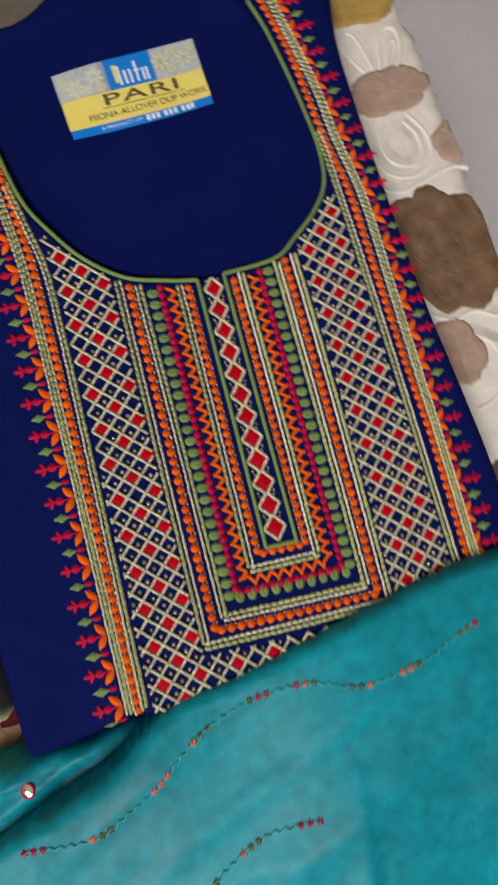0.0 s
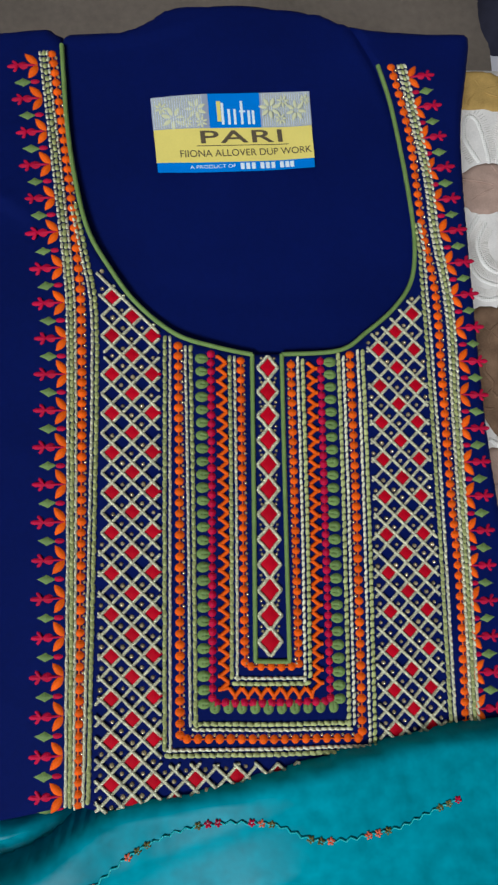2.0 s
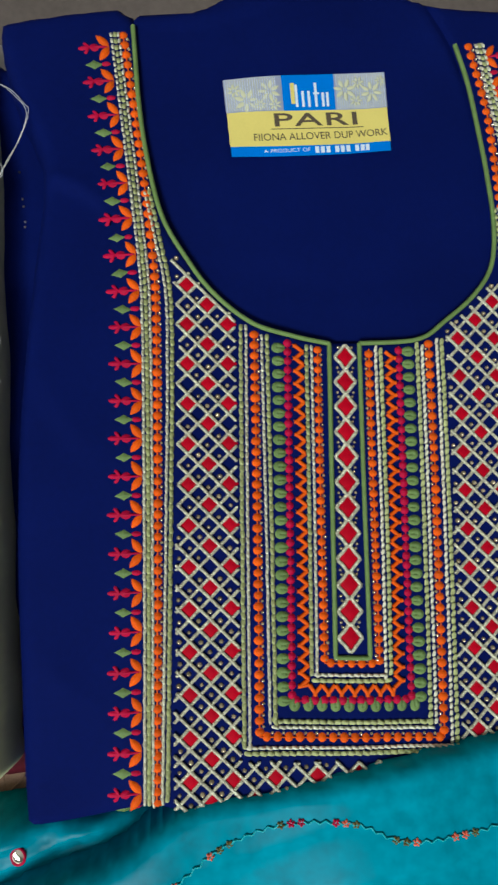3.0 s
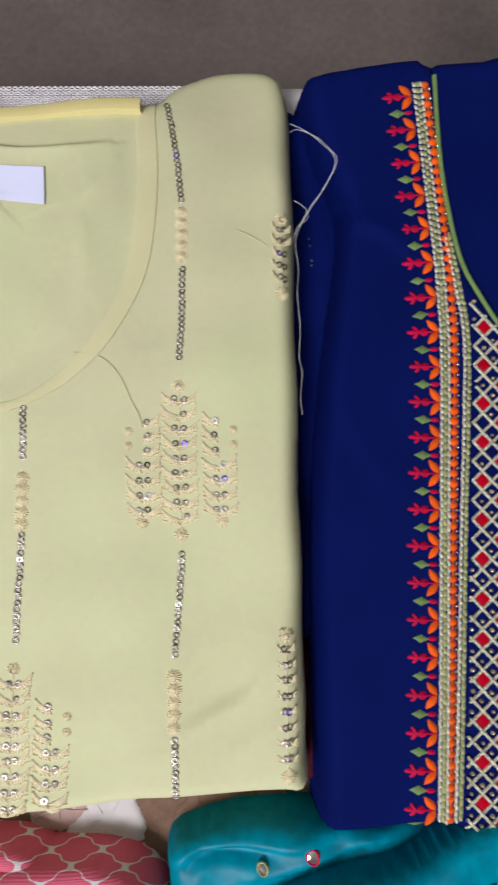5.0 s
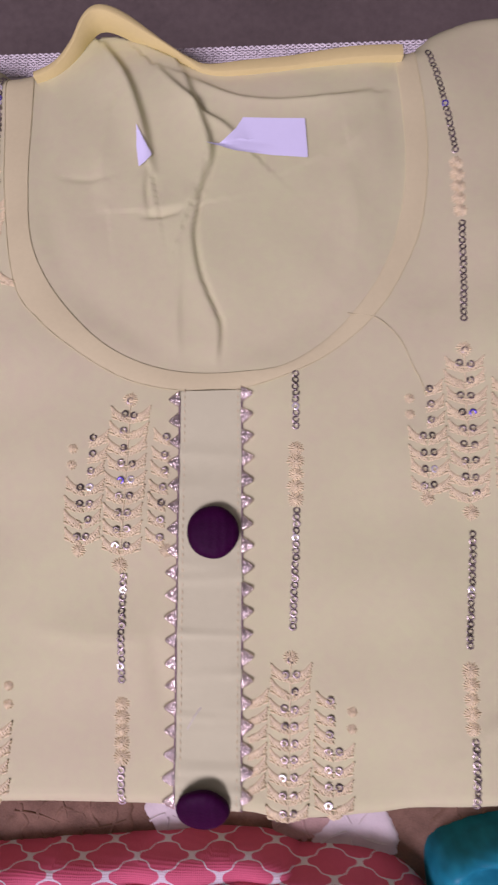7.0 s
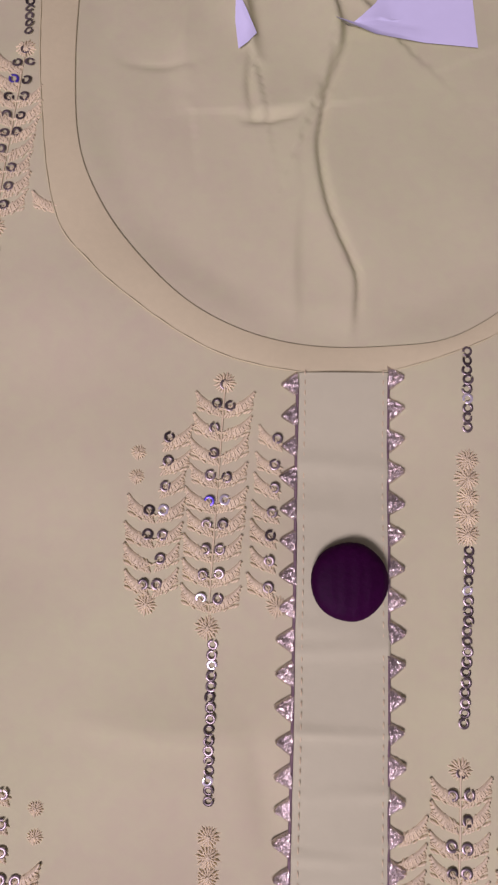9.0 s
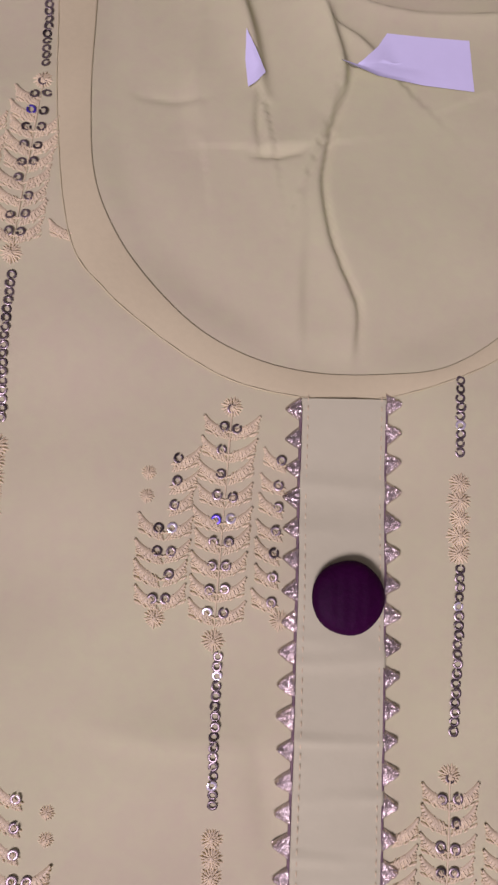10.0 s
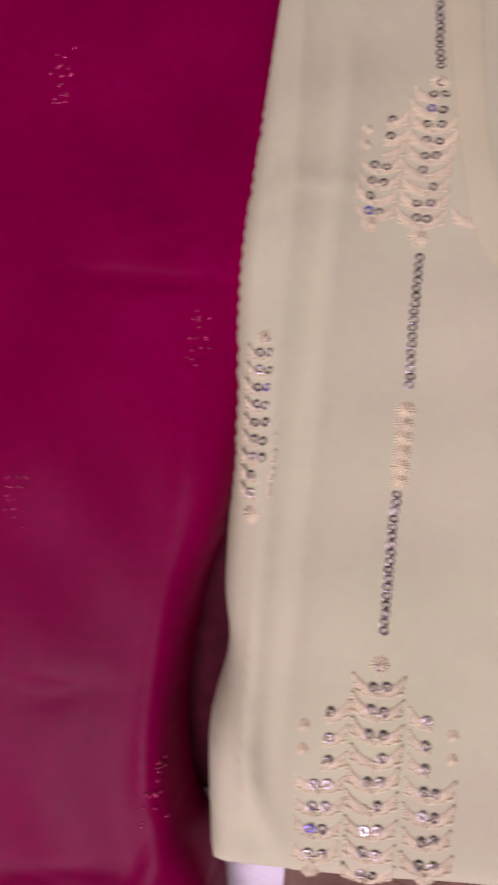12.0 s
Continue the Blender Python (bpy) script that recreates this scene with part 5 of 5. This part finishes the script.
def sequin_at(x, y, lift=0.0003, size=1.0):
    if in_front(x, y) and in_front(x - 0.0017, y) and in_front(x + 0.0017, y):
        m = seat(Y_FRONT, x, y, random.uniform(0, 6), lift, size)
        m = m @ Matrix.Rotation(random.uniform(-0.2, 0.2), 4, "X") @ Matrix.Rotation(random.uniform(-0.2, 0.2), 4, "Y")
        pick = random.random()
        # a few random sequins carry a painted glint
        if pick < 0.03:
            link("sequin", RING_BLUE_GLINT, BLUE_GLINT_SEQUIN, y_front, m=m)
        elif pick < 0.075:
            link("sequin", RING_WHITE_GLINT, WHITE_GLINT_SEQUIN, y_front, m=m)
        else:
            link("sequin", RING, SEQUIN, y_front, m=m)


def sequin_run(points, pitch=0.0027, double=False):
    for k, (x, y, a) in enumerate(spaced(spline(points), pitch)):
        o = (0.0009 if k % 2 else -0.0009) if double else 0.0
        sequin_at(x + o + random.uniform(-2e-4, 2e-4), y, 0.0003 + 0.0002 * (k % 2))


def florets(points, n=5):
    p = even(spline(points), n)
    for k, (x, y) in enumerate(p):
        if in_front(x, y):
            link("thread_floret", FLORET, PALE_T, y_front, m=seat(Y_FRONT, x, y, random.uniform(0, 6), 0.0, random.uniform(1.1, 1.3)))


def leaf_row(x, y, left=True, right=True, size=1.0, sl=True, sr=True):
    for on, me, sx in ((left, LEAF_L, -1), (right, LEAF, 1)):
        if on and in_front(x + sx * 0.0075 * size, y) and in_front(x + sx * 0.002, y) and distance(np.array([x + sx * 0.0075 * size]), np.array([y]), y_left, False)[0] > 0.0025 and distance(np.array([x + sx * 0.0075 * size]), np.array([y]), y_right, False)[0] > 0.0035:
            link("silk_leaf", me, PALE_T, y_front, m=seat(Y_FRONT, x, y, random.uniform(-0.1, 0.1), 0.0, size * random.uniform(0.93, 1.06)))
    for on, sx in ((sl, -1), (sr, 1)):
        if on and random.random() < 0.93:
            sequin_at(x + sx * random.uniform(0.0018, 0.0024) * size, y + random.uniform(-0.0003, 0.0005), 0.0005, 1.04)


def motif(x, y, slant=0.0, pitch=0.0066, rows=10, flip=1, left_cols=True, right_cols=True, side_gap=0.0205, leaf=1.0):
    """A tulip spray: a tall middle stem of leaf pairs with a lower stem on each side."""

    def at(u, v):
        return x + flip * u + slant * v, y - v

    sequin_at(*at(0, 0.001), 0.0006)
    cx, cy = at(0, 0.0005)
    if in_front(cx, cy):
        link("thread_floret", FLORET, PALE_T, y_front, m=seat(Y_FRONT, cx, cy, 0.3, 0.0, 1.15))
    stem = np.array([at(0, v) for v in np.linspace(0.002, rows * pitch, 40)])
    stem = np.array([q for q in stem if in_front(*q)])
    if len(stem) > 4:
        cord("stem_thread", Y_FRONT, stem, 0.00025, PALE_T, y_front, 0.0001, 0.0016, 5)
    for k in range(1, rows):
        leaf_row(*at(0, k * pitch), size=leaf)
    end = at(0, rows * pitch + 0.001)
    if in_front(*end):
        link("thread_floret", FLORET, PALE_T, y_front, m=seat(Y_FRONT, end[0], end[1], 0.3, 0.0, 1.25))
    for sx, on in ((-1, left_cols), (1, right_cols)):
        if not on:
            continue
        gap = side_gap * 0.80 if sx < 0 else side_gap * 0.86
        for k in range(7):
            px, py = at(sx * gap * 1.0, 0.0165 + k * pitch)
            inner_only = k < 3
            l_on = not (inner_only and sx < 0) if flip > 0 else not (inner_only and sx > 0)
            r_on = not (inner_only and sx > 0) if flip > 0 else not (inner_only and sx < 0)
            leaf_row(px, py, l_on, r_on, 0.95, l_on or sx > 0, r_on or sx < 0)
            if inner_only and k < 2:
                fx, fy = px + flip * sx * 0.0065, py - 0.004
                if in_front(fx, fy):
                    link("thread_floret", FLORET, PALE_T, y_front, m=seat(Y_FRONT, fx, fy, 0.2, 0.0, 0.8))
        fx, fy = at(sx * gap * 1.05, 0.0150 + 7 * pitch)
        if in_front(fx, fy):
            link("thread_floret", FLORET, PALE_T, y_front, m=seat(Y_FRONT, fx, fy, 0.2, 0.0, 1.1))


motif(-0.0338, -0.0026, -0.055, 0.0067)
motif(0.0310, -0.1066, -0.035)
motif(0.1034, 0.0165, 0.01, 0.0066)
motif(-0.0966, 0.1010, -0.09, 0.0058)
motif(-0.1063, -0.0975, 0.0, 0.0072)
motif(0.1515, 0.096, -0.01, 0.0060, rows=6, left_cols=False, right_cols=False, leaf=0.62)
motif(0.1495, -0.094, 0.0, rows=9, left_cols=False, right_cols=False, leaf=0.5)
motif(-0.1505, 0.0045, 0.01, 0.0058, left_cols=False, right_cols=False, leaf=0.75)
sequin_run([(0.0344, 0.0068), (0.0342, -0.0167)])
florets([(0.0343, -0.0240), (0.0338, -0.0446)])
sequin_run([(0.0341, -0.0490), (0.0332, -0.07), (0.0318, -0.0961)])
sequin_run([(0.0974, 0.1560), (0.1020, 0.13), (0.1048, 0.1038)], 0.0026)
florets([(0.1047, 0.0985), (0.1051, 0.0763)])
sequin_run([(0.1052, 0.0705), (0.1048, 0.045), (0.1034, 0.0264)], 0.0026)
sequin_run([(0.1044, -0.0590), (0.1028, -0.08), (0.1007, -0.1046)])
florets([(0.1006, -0.1115), (0.1004, -0.1330)])
sequin_run([(0.1010, -0.1375), (0.1010, -0.1640)])
sequin_run([(-0.0988, 0.152), (-0.0974, 0.1270), (-0.0966, 0.105)], 0.0028)
sequin_run([(-0.1012, 0.0353), (-0.1022, 0.013), (-0.1019, -0.0087)])
florets([(-0.1028, -0.0165), (-0.1036, -0.0395)], 6)
sequin_run([(-0.1041, -0.0442), (-0.1052, -0.066), (-0.1062, -0.0879)])
sequin_run([(-0.0362, -0.0750), (-0.0365, -0.10), (-0.0366, -0.1180)])
florets([(-0.0364, -0.1250), (-0.0362, -0.1450)])
sequin_run([(-0.0362, -0.1500), (-0.0362, -0.1660)])

# single threads pulled across the front
for path in ([(0.0562, 0.0319), (0.0682, 0.0298), (0.0771, 0.021), (0.0823, 0.0096), (0.0856, 0.0032), (0.0872, -0.0025)], [(0.13, 0.0901), (0.1373, 0.0867), (0.1445, 0.0815)]):
    link("loose_thread", joined("loose_thread", [tube(on_cloth(Y_FRONT, spline(path, 0.0015), 0.0004), 0.00016, 5)]), YELLOW_BAND, y_front)

# ---------------------------------------------------------------- loose thread at the yellow kurta's edge
snag = spline([(0.1565, 0.1400, 0.036), (0.1610, 0.1435, 0.033), (0.1702, 0.1388, 0.034), (0.1765, 0.1310, 0.036), (0.1791, 0.1256, 0.037), (0.1740, 0.1150, 0.034), (0.1665, 0.1055, 0.031), (0.1600, 0.0950, 0.028), (0.1577, 0.0884, 0.028), (0.1600, 0.0960, 0.030), (0.1649, 0.0997, 0.031), (0.1640, 0.1050, 0.031), (0.1585, 0.1090, 0.031)], 0.0012)
snag2 = spline([(0.1568, 0.1445, 0.036), (0.1640, 0.1425, 0.034), (0.1720, 0.1355, 0.035), (0.1782, 0.1250, 0.037), (0.1720, 0.1125, 0.033), (0.1640, 0.1010, 0.030), (0.1590, 0.0890, 0.030), (0.1602, 0.0760, 0.030), (0.1592, 0.0620, 0.032), (0.1604, 0.0450, 0.031), (0.1594, 0.0320, 0.032), (0.1612, 0.0240, 0.029), (0.1598, 0.0130, 0.031), (0.1608, 0.0040, 0.029)], 0.0012)
snags = thing("loose_threads", "tangled white loose threads hanging off the yellow kurta", "thread")
for s in (snag, snag2):
    link("thread", joined("thread", [tube([tuple(p) for p in s], 0.00013, 5)]), WHITE_THREAD, snags)
tail = spline([(0.014, -0.1700, 0.012), (0.020, -0.1765, 0.012), (0.032, -0.1800, 0.011), (0.044, -0.1770, 0.012), (0.050, -0.1735, 0.014)], 0.0012)
link("thread", joined("thread", [tube([tuple(p) for p in tail], 0.00014, 5)]), WHITE_THREAD, snags)

# ---------------------------------------------------------------- magenta garment
mag_loop = spline([(-0.1655, -0.085), (-0.1690, -0.128), (-0.1640, -0.158), (-0.1540, -0.180), (-0.1490, -0.205), (-0.1480, -0.26), (-0.25, -0.28), (-0.40, -0.27), (-0.46, -0.22), (-0.465, 0.0), (-0.46, 0.16), (-0.40, 0.185), (-0.25, 0.185), (-0.165, 0.182), (-0.1480, 0.165), (-0.1480, 0.12), (-0.1500, 0.0537), (-0.1500, 0.0183), (-0.1530, -0.03), (-0.1590, -0.062)], 0.004, True)
magenta = thing("garment", "folded magenta satin garment with faint sequin motifs", "clothing")
MAG = Sheet(mag_loop, 0.034, 0.001, 0.012, wave=0.0010, length=0.07, seed=31, creases=[
    (spline([(-0.2075, 0.0382), (-0.1904, 0.0438), (-0.1763, 0.0508)]), 0.0016, 0.005, 0.0016),
    (spline([(-0.2111, 0.0455), (-0.1969, 0.0504), (-0.1872, 0.0577)]), 0.0014, 0.004, 0.0014),
    (spline([(-0.2269, 0.0263), (-0.2003, 0.0252), (-0.1655, 0.0262)]), -0.0018, 0.003, 0.0024),
    (spline([(-0.239, 0.0558), (-0.2289, 0.0734), (-0.2264, 0.0922)]), 0.0014, 0.008, 0.003),
    (spline([(-0.1916, 0.0574), (-0.1845, 0.0762), (-0.1802, 0.095)]), 0.0012, 0.006, 0.002),
    (spline([(-0.1739, -0.0742), (-0.1718, -0.1278), (-0.1642, -0.166)]), -0.0012, 0.004, 0.003),
    (spline([(-0.173, 0.05), (-0.172, -0.02), (-0.176, -0.10), (-0.178, -0.16)]), 0.0018, 0.010, 0.006),
    (spline([(-0.20, -0.118), (-0.215, -0.122), (-0.228, -0.120)]), -0.0019, 0.006, 0.005),
    (spline([(-0.168, -0.16), (-0.18, -0.19), (-0.20, -0.215)]), 0.0035, 0.012, 0.005),
    (spline([(-0.175, -0.185), (-0.20, -0.182), (-0.235, -0.19)]), 0.0029, 0.012, 0.004),
])
mag_front = link("front_panel", MAG.mesh("front_panel", 0.0035), MAGENTA, magenta)
MAG_SEQ = material("magenta_sequin", (0.40, 0.03, 0.09), 0.3, 0.2, 200, 0.1, metal=0.6, spread=0.6)
CHIP = dome("sequin_chip", ellipse(0.0008, 0.0005, 6), 0.0004, (1.0, 0.6))
for cx, cy in ((-0.2335, -0.056), (-0.1735, 0.005), (-0.1745, -0.150), (-0.2335, 0.10)):
    for k in range(26):
        u, v = random.uniform(-0.0045, 0.0045), random.choice((-0.010, -0.0075, -0.004, 0.0, 0.0035, 0.007, 0.010)) + random.uniform(-8e-4, 8e-4)
        if abs(v) > 0.006 and random.random() < 0.4:
            continue
        link("sequin_chip", CHIP, MAG_SEQ, mag_front, m=seat(MAG, cx + u, cy + v, random.uniform(0, 3), 0.0001))

# dark red printed cloth glimpsed between the folded kurtas
red_loop = spline([(0.148, -0.115), (0.17, -0.112), (0.175, -0.14), (0.174, -0.172), (0.16, -0.176), (0.146, -0.17)], 0.003, True)
RED_CLOTH = Sheet(red_loop, 0.012, 0.0018, 0.005, wave=0.0012, length=0.03, seed=35)
red_bit = link("folded_cloth", RED_CLOTH.mesh("folded_cloth", 0.0035), DARK_RED, None)
tagged(red_bit, "dark red printed cloth tucked between two folded kurtas", "cloth")
# added dark sheet: stands in for shade in the gap beside the magenta garment
gap_shade_loop = spline([(-0.172, -0.05), (-0.146, -0.05), (-0.144, -0.163), (-0.158, -0.165), (-0.174, -0.15), (-0.176, -0.10)], 0.003, True)
GAP_SHADE = Sheet(gap_shade_loop, 0.006, 0.0016, 0.004, wave=0.001, length=0.03, seed=36)
tagged(link("folded_cloth", GAP_SHADE.mesh("folded_cloth", 0.0035), DARK_RED, None), "dark sheet added for the shade in the gap beside magenta garment", "cloth")

# ---------------------------------------------------------------- coral garment
coral = thing("garment", "folded coral cotton garment with white trellis print", "clothing")
coral_loop = spline([(-0.145, -0.215), (-0.12, -0.199), (-0.0803, -0.1937), (-0.0414, -0.191), (-0.02, -0.1895), (-0.0051, -0.188), (0.012, -0.1882), (0.0233, -0.1895), (0.034, -0.194), (0.0362, -0.2000), (0.0362, -0.24), (0.0, -0.30), (-0.14, -0.30)], 0.003, True)
coral_loop[:, 1] -= 0.0075
CORAL_BACK = Sheet(coral_loop, 0.021, 0.001, 0.007, wave=0.0012, length=0.03, seed=41, creases=[
    (spline([(-0.03, -0.197), (-0.005, -0.195), (0.02, -0.200)]), 0.0018, 0.004, 0.0015)])
link("folded_edge", CORAL_BACK.mesh("folded_edge", 0.003), CORAL, coral)
coral_loop2 = spline([(-0.15, -0.225), (-0.10, -0.2045), (-0.06, -0.2005), (-0.03, -0.1985), (0.01, -0.1962), (0.0462, -0.1950), (0.0644, -0.1966), (0.0780, -0.2005), (0.0870, -0.2070), (0.0935, -0.2160), (0.098, -0.24), (0.095, -0.36), (0.0, -0.37), (-0.15, -0.36)], 0.003, True)
coral_loop2[:, 1] -= 0.0070
CORAL_TOP = Sheet(coral_loop2, 0.026, 0.001, 0.008, wave=0.0008, length=0.05, seed=42)
link("top_panel", CORAL_TOP.mesh("top_panel", 0.0035), CORAL, coral)

# ---------------------------------------------------------------- teal dupatta
teal = thing("dupatta", "folded teal silk dupatta with wavy embroidered lines", "dupatta")
roll_loop = spline([(0.0995, -0.30), (0.0950, -0.24), (0.0921, -0.218), (0.0921, -0.2030), (0.0960, -0.1968), (0.1020, -0.1932), (0.1256, -0.1868), (0.1450, -0.1855), (0.1640, -0.1852), (0.1850, -0.1860), (0.2240, -0.1865), (0.235, -0.20), (0.235, -0.30)], 0.003, True)
ROLL = Sheet(roll_loop, 0.0225, 0.001, 0.009, wave=0.0018, length=0.04, seed=51, creases=[
    (spline([(0.099, -0.204), (0.108, -0.1985), (0.125, -0.1965), (0.150, -0.197), (0.165, -0.1945)]), 0.0054, 0.006, 0.002),
    (spline([(0.100, -0.212), (0.106, -0.203), (0.118, -0.1995), (0.14, -0.2005)]), -0.0059, 0.006, 0.004),
    (spline([(0.14, -0.211), (0.165, -0.203), (0.185, -0.196), (0.20, -0.193)]), 0.0051, 0.008, 0.002),
])
teal_roll = link("folded_edge", ROLL.mesh("folded_edge", 0.0025), TEAL, teal)
drape_line = spline([(0.098, -0.235), (0.120, -0.2215), (0.150, -0.2120), (0.180, -0.2040), (0.205, -0.1950), (0.2190, -0.1868), (0.2391, -0.1785), (0.2749, -0.1755), (0.3120, -0.1700), (0.3505, -0.1645), (0.3854, -0.1606), (0.4250, -0.1610), (0.455, -0.170), (0.475, -0.195)])
drape_loop = np.concatenate([drape_line, spline([(0.478, -0.21), (0.482, -0.30), (0.47, -0.42), (0.30, -0.45), (0.13, -0.43), (0.10, -0.32)])])
TEAL_TOP = Sheet(drape_loop, 0.0440, 0.002, 0.007, wave=0.0020, length=0.075, seed=52, lean=(0.30, -0.2, 0.05, 0.0), creases=[
    (spline([(0.20, -0.245), (0.26, -0.228), (0.32, -0.21), (0.38, -0.20)]), 0.0024, 0.018, 0.010),
    (spline([(0.25, -0.275), (0.31, -0.25), (0.37, -0.225), (0.42, -0.20)]), 0.0032, 0.02, 0.012),
    (spline([(0.30, -0.30), (0.305, -0.27), (0.31, -0.25)]), 0.0024, 0.012, 0.003),
    (spline([(0.16, -0.235), (0.20, -0.215), (0.24, -0.20)]), 0.0020, 0.015, 0.008),
    (spline([(0.23, -0.205), (0.27, -0.196), (0.31, -0.185), (0.35, -0.178)]), 0.0012, 0.008, 0.005),
    (spline([(0.29, -0.232), (0.33, -0.215), (0.36, -0.208), (0.40, -0.19)]), -0.0014, 0.008, 0.006),
    (spline([(0.18, -0.26), (0.22, -0.238), (0.27, -0.222), (0.30, -0.214)]), -0.0014, 0.009, 0.006),
    (spline([(0.34, -0.255), (0.38, -0.23), (0.42, -0.222)]), 0.0012, 0.008, 0.004),
    (spline([(0.20, -0.29), (0.24, -0.265), (0.28, -0.262)]), 0.0012, 0.008, 0.005),
    (spline([(0.36, -0.19), (0.39, -0.182), (0.43, -0.18)]), 0.0012, 0.008, 0.005),
    (spline([(0.355, -0.28), (0.39, -0.25), (0.43, -0.235)]), 0.0024, 0.02, 0.010),
])
teal_top = link("draped_panel", TEAL_TOP.mesh("draped_panel", 0.0035), TEAL, teal)


def star_knot():
    pieces = []
    for k in range(5):
        t = 2 * math.pi * k / 5
        e = dome("tmp", ellipse(0.0009, 0.0006, 6, 0.0009, 0), 0.0008, (1.0, 0.6))
        pieces.append(([(v.co.x * math.cos(t) - v.co.y * math.sin(t), v.co.x * math.sin(t) + v.co.y * math.cos(t), v.co.z) for v in e.vertices], [tuple(p.vertices) for p in e.polygons]))
        bpy.data.meshes.remove(e)
    return joined("star_knot", pieces)


KNOTS = {}
for mat in (CORAL_T, CRIMSON_T, OLIVE_T):
    KNOTS[mat.name] = star_knot()


def wave_line(points, groups):
    """A wavy running stitch in turquoise with groups of three star knots."""
    line = spline(points, 0.001)
    pieces = []
    at = spaced(line, 0.0024)
    for k, (x, y, a) in enumerate(at[:-1]):
        s = 0.0007 if k % 2 else -0.0007
        p = (x - math.sin(a) * s, y + math.cos(a) * s)
        q = (at[k + 1][0] + math.sin(a) * s, at[k + 1][1] - math.cos(a) * s)
        pieces.append(tube(on_cloth(TEAL_TOP, np.linspace(p, q, 3), 0.0004), 0.0004, 5))
    link("running_stitch", joined("running_stitch", pieces), TEAL_T, teal_top)
    run = np.r_[0, np.cumsum(np.linalg.norm(np.diff(line, axis=0), axis=1))]
    for f, mats in groups:
        for k, mat in enumerate(mats):
            s = f * run[-1] + (k - 1) * 0.0043
            x, y = np.interp(s, run, line[:, 0]), np.interp(s, run, line[:, 1])
            link("star_knot", KNOTS[mat.name], mat, teal_top, m=seat(TEAL_TOP, float(x), float(y), random.uniform(0, 6), 0.0003, 1.05))


wave_line([(0.1578, -0.2212), (0.1904, -0.2240), (0.2079, -0.2186), (0.2228, -0.2123), (0.2462, -0.1980), (0.2745, -0.1901), (0.3024, -0.1909), (0.3246, -0.1998), (0.3541, -0.1987), (0.3720, -0.1940), (0.3870, -0.1895)],
          [(0.02, (CRIMSON_T, CRIMSON_T, CRIMSON_T)), (0.15, (CORAL_T, OLIVE_T, OLIVE_T)), (0.29, (CORAL_T, CORAL_T, CORAL_T)), (0.40, (CORAL_T, OLIVE_T, OLIVE_T)), (0.53, (OLIVE_T, CRIMSON_T, CRIMSON_T)), (0.625, (CRIMSON_T, CORAL_T, OLIVE_T)), (0.735, (OLIVE_T, OLIVE_T, CORAL_T)), (0.84, (CORAL_T, CORAL_T, OLIVE_T)), (0.98, (OLIVE_T, OLIVE_T, CRIMSON_T))])
wave_line([(0.2200, -0.275), (0.2361, -0.2604), (0.2597, -0.2501), (0.2740, -0.2490), (0.2891, -0.2496)],
          [(0.22, (CORAL_T, CORAL_T, OLIVE_T)), (0.55, (CORAL_T, OLIVE_T, OLIVE_T)), (0.93, (CRIMSON_T, CRIMSON_T, CRIMSON_T))])

# mirror work on the folded edge
for x, y, s, a in ((0.1615, -0.2005, 1.0, 0.3), (0.1385, -0.2065, 0.8, 0.5)):
    rim = ring_mesh("mirror_rim", 0.0042 * s, 0.0028 * s, 0.0012, 16)
    link("mirror_rim", rim, CRIMSON_T if s == 1 else SAGE_T, teal_roll, "red thread ring round a mirror", seat(ROLL, x, y, a, 0.0003, 1.0, 0.8))
    disc = dome("mirror_disc", ellipse(0.0031 * s, 0.0031 * s, 14), 0.0004, (1.0, 0.5))
    link("mirror_disc", disc, MIRROR, teal_roll, "small mirror disc", seat(ROLL, x, y, a, 0.0006, 1.0, 0.8))

# ---------------------------------------------------------------- ceiling lamp
lamp = thing("ceiling_lamp", "white rectangular ceiling lamp", "lamp")
lamp_m = look((-0.65, -1.15, 1.88), (0.05, -0.05, 0))
housing = part("housing", box(bmesh.new(), -0.53, 0.53, -0.28, 0.28, 0.01, 0.06, 0.01), WALL, lamp)
housing.matrix_basis = lamp_m
part("hanger", box(bmesh.new(), -0.67, -0.65, -1.19, -1.17, 1.93, 2.2), WALL, lamp)
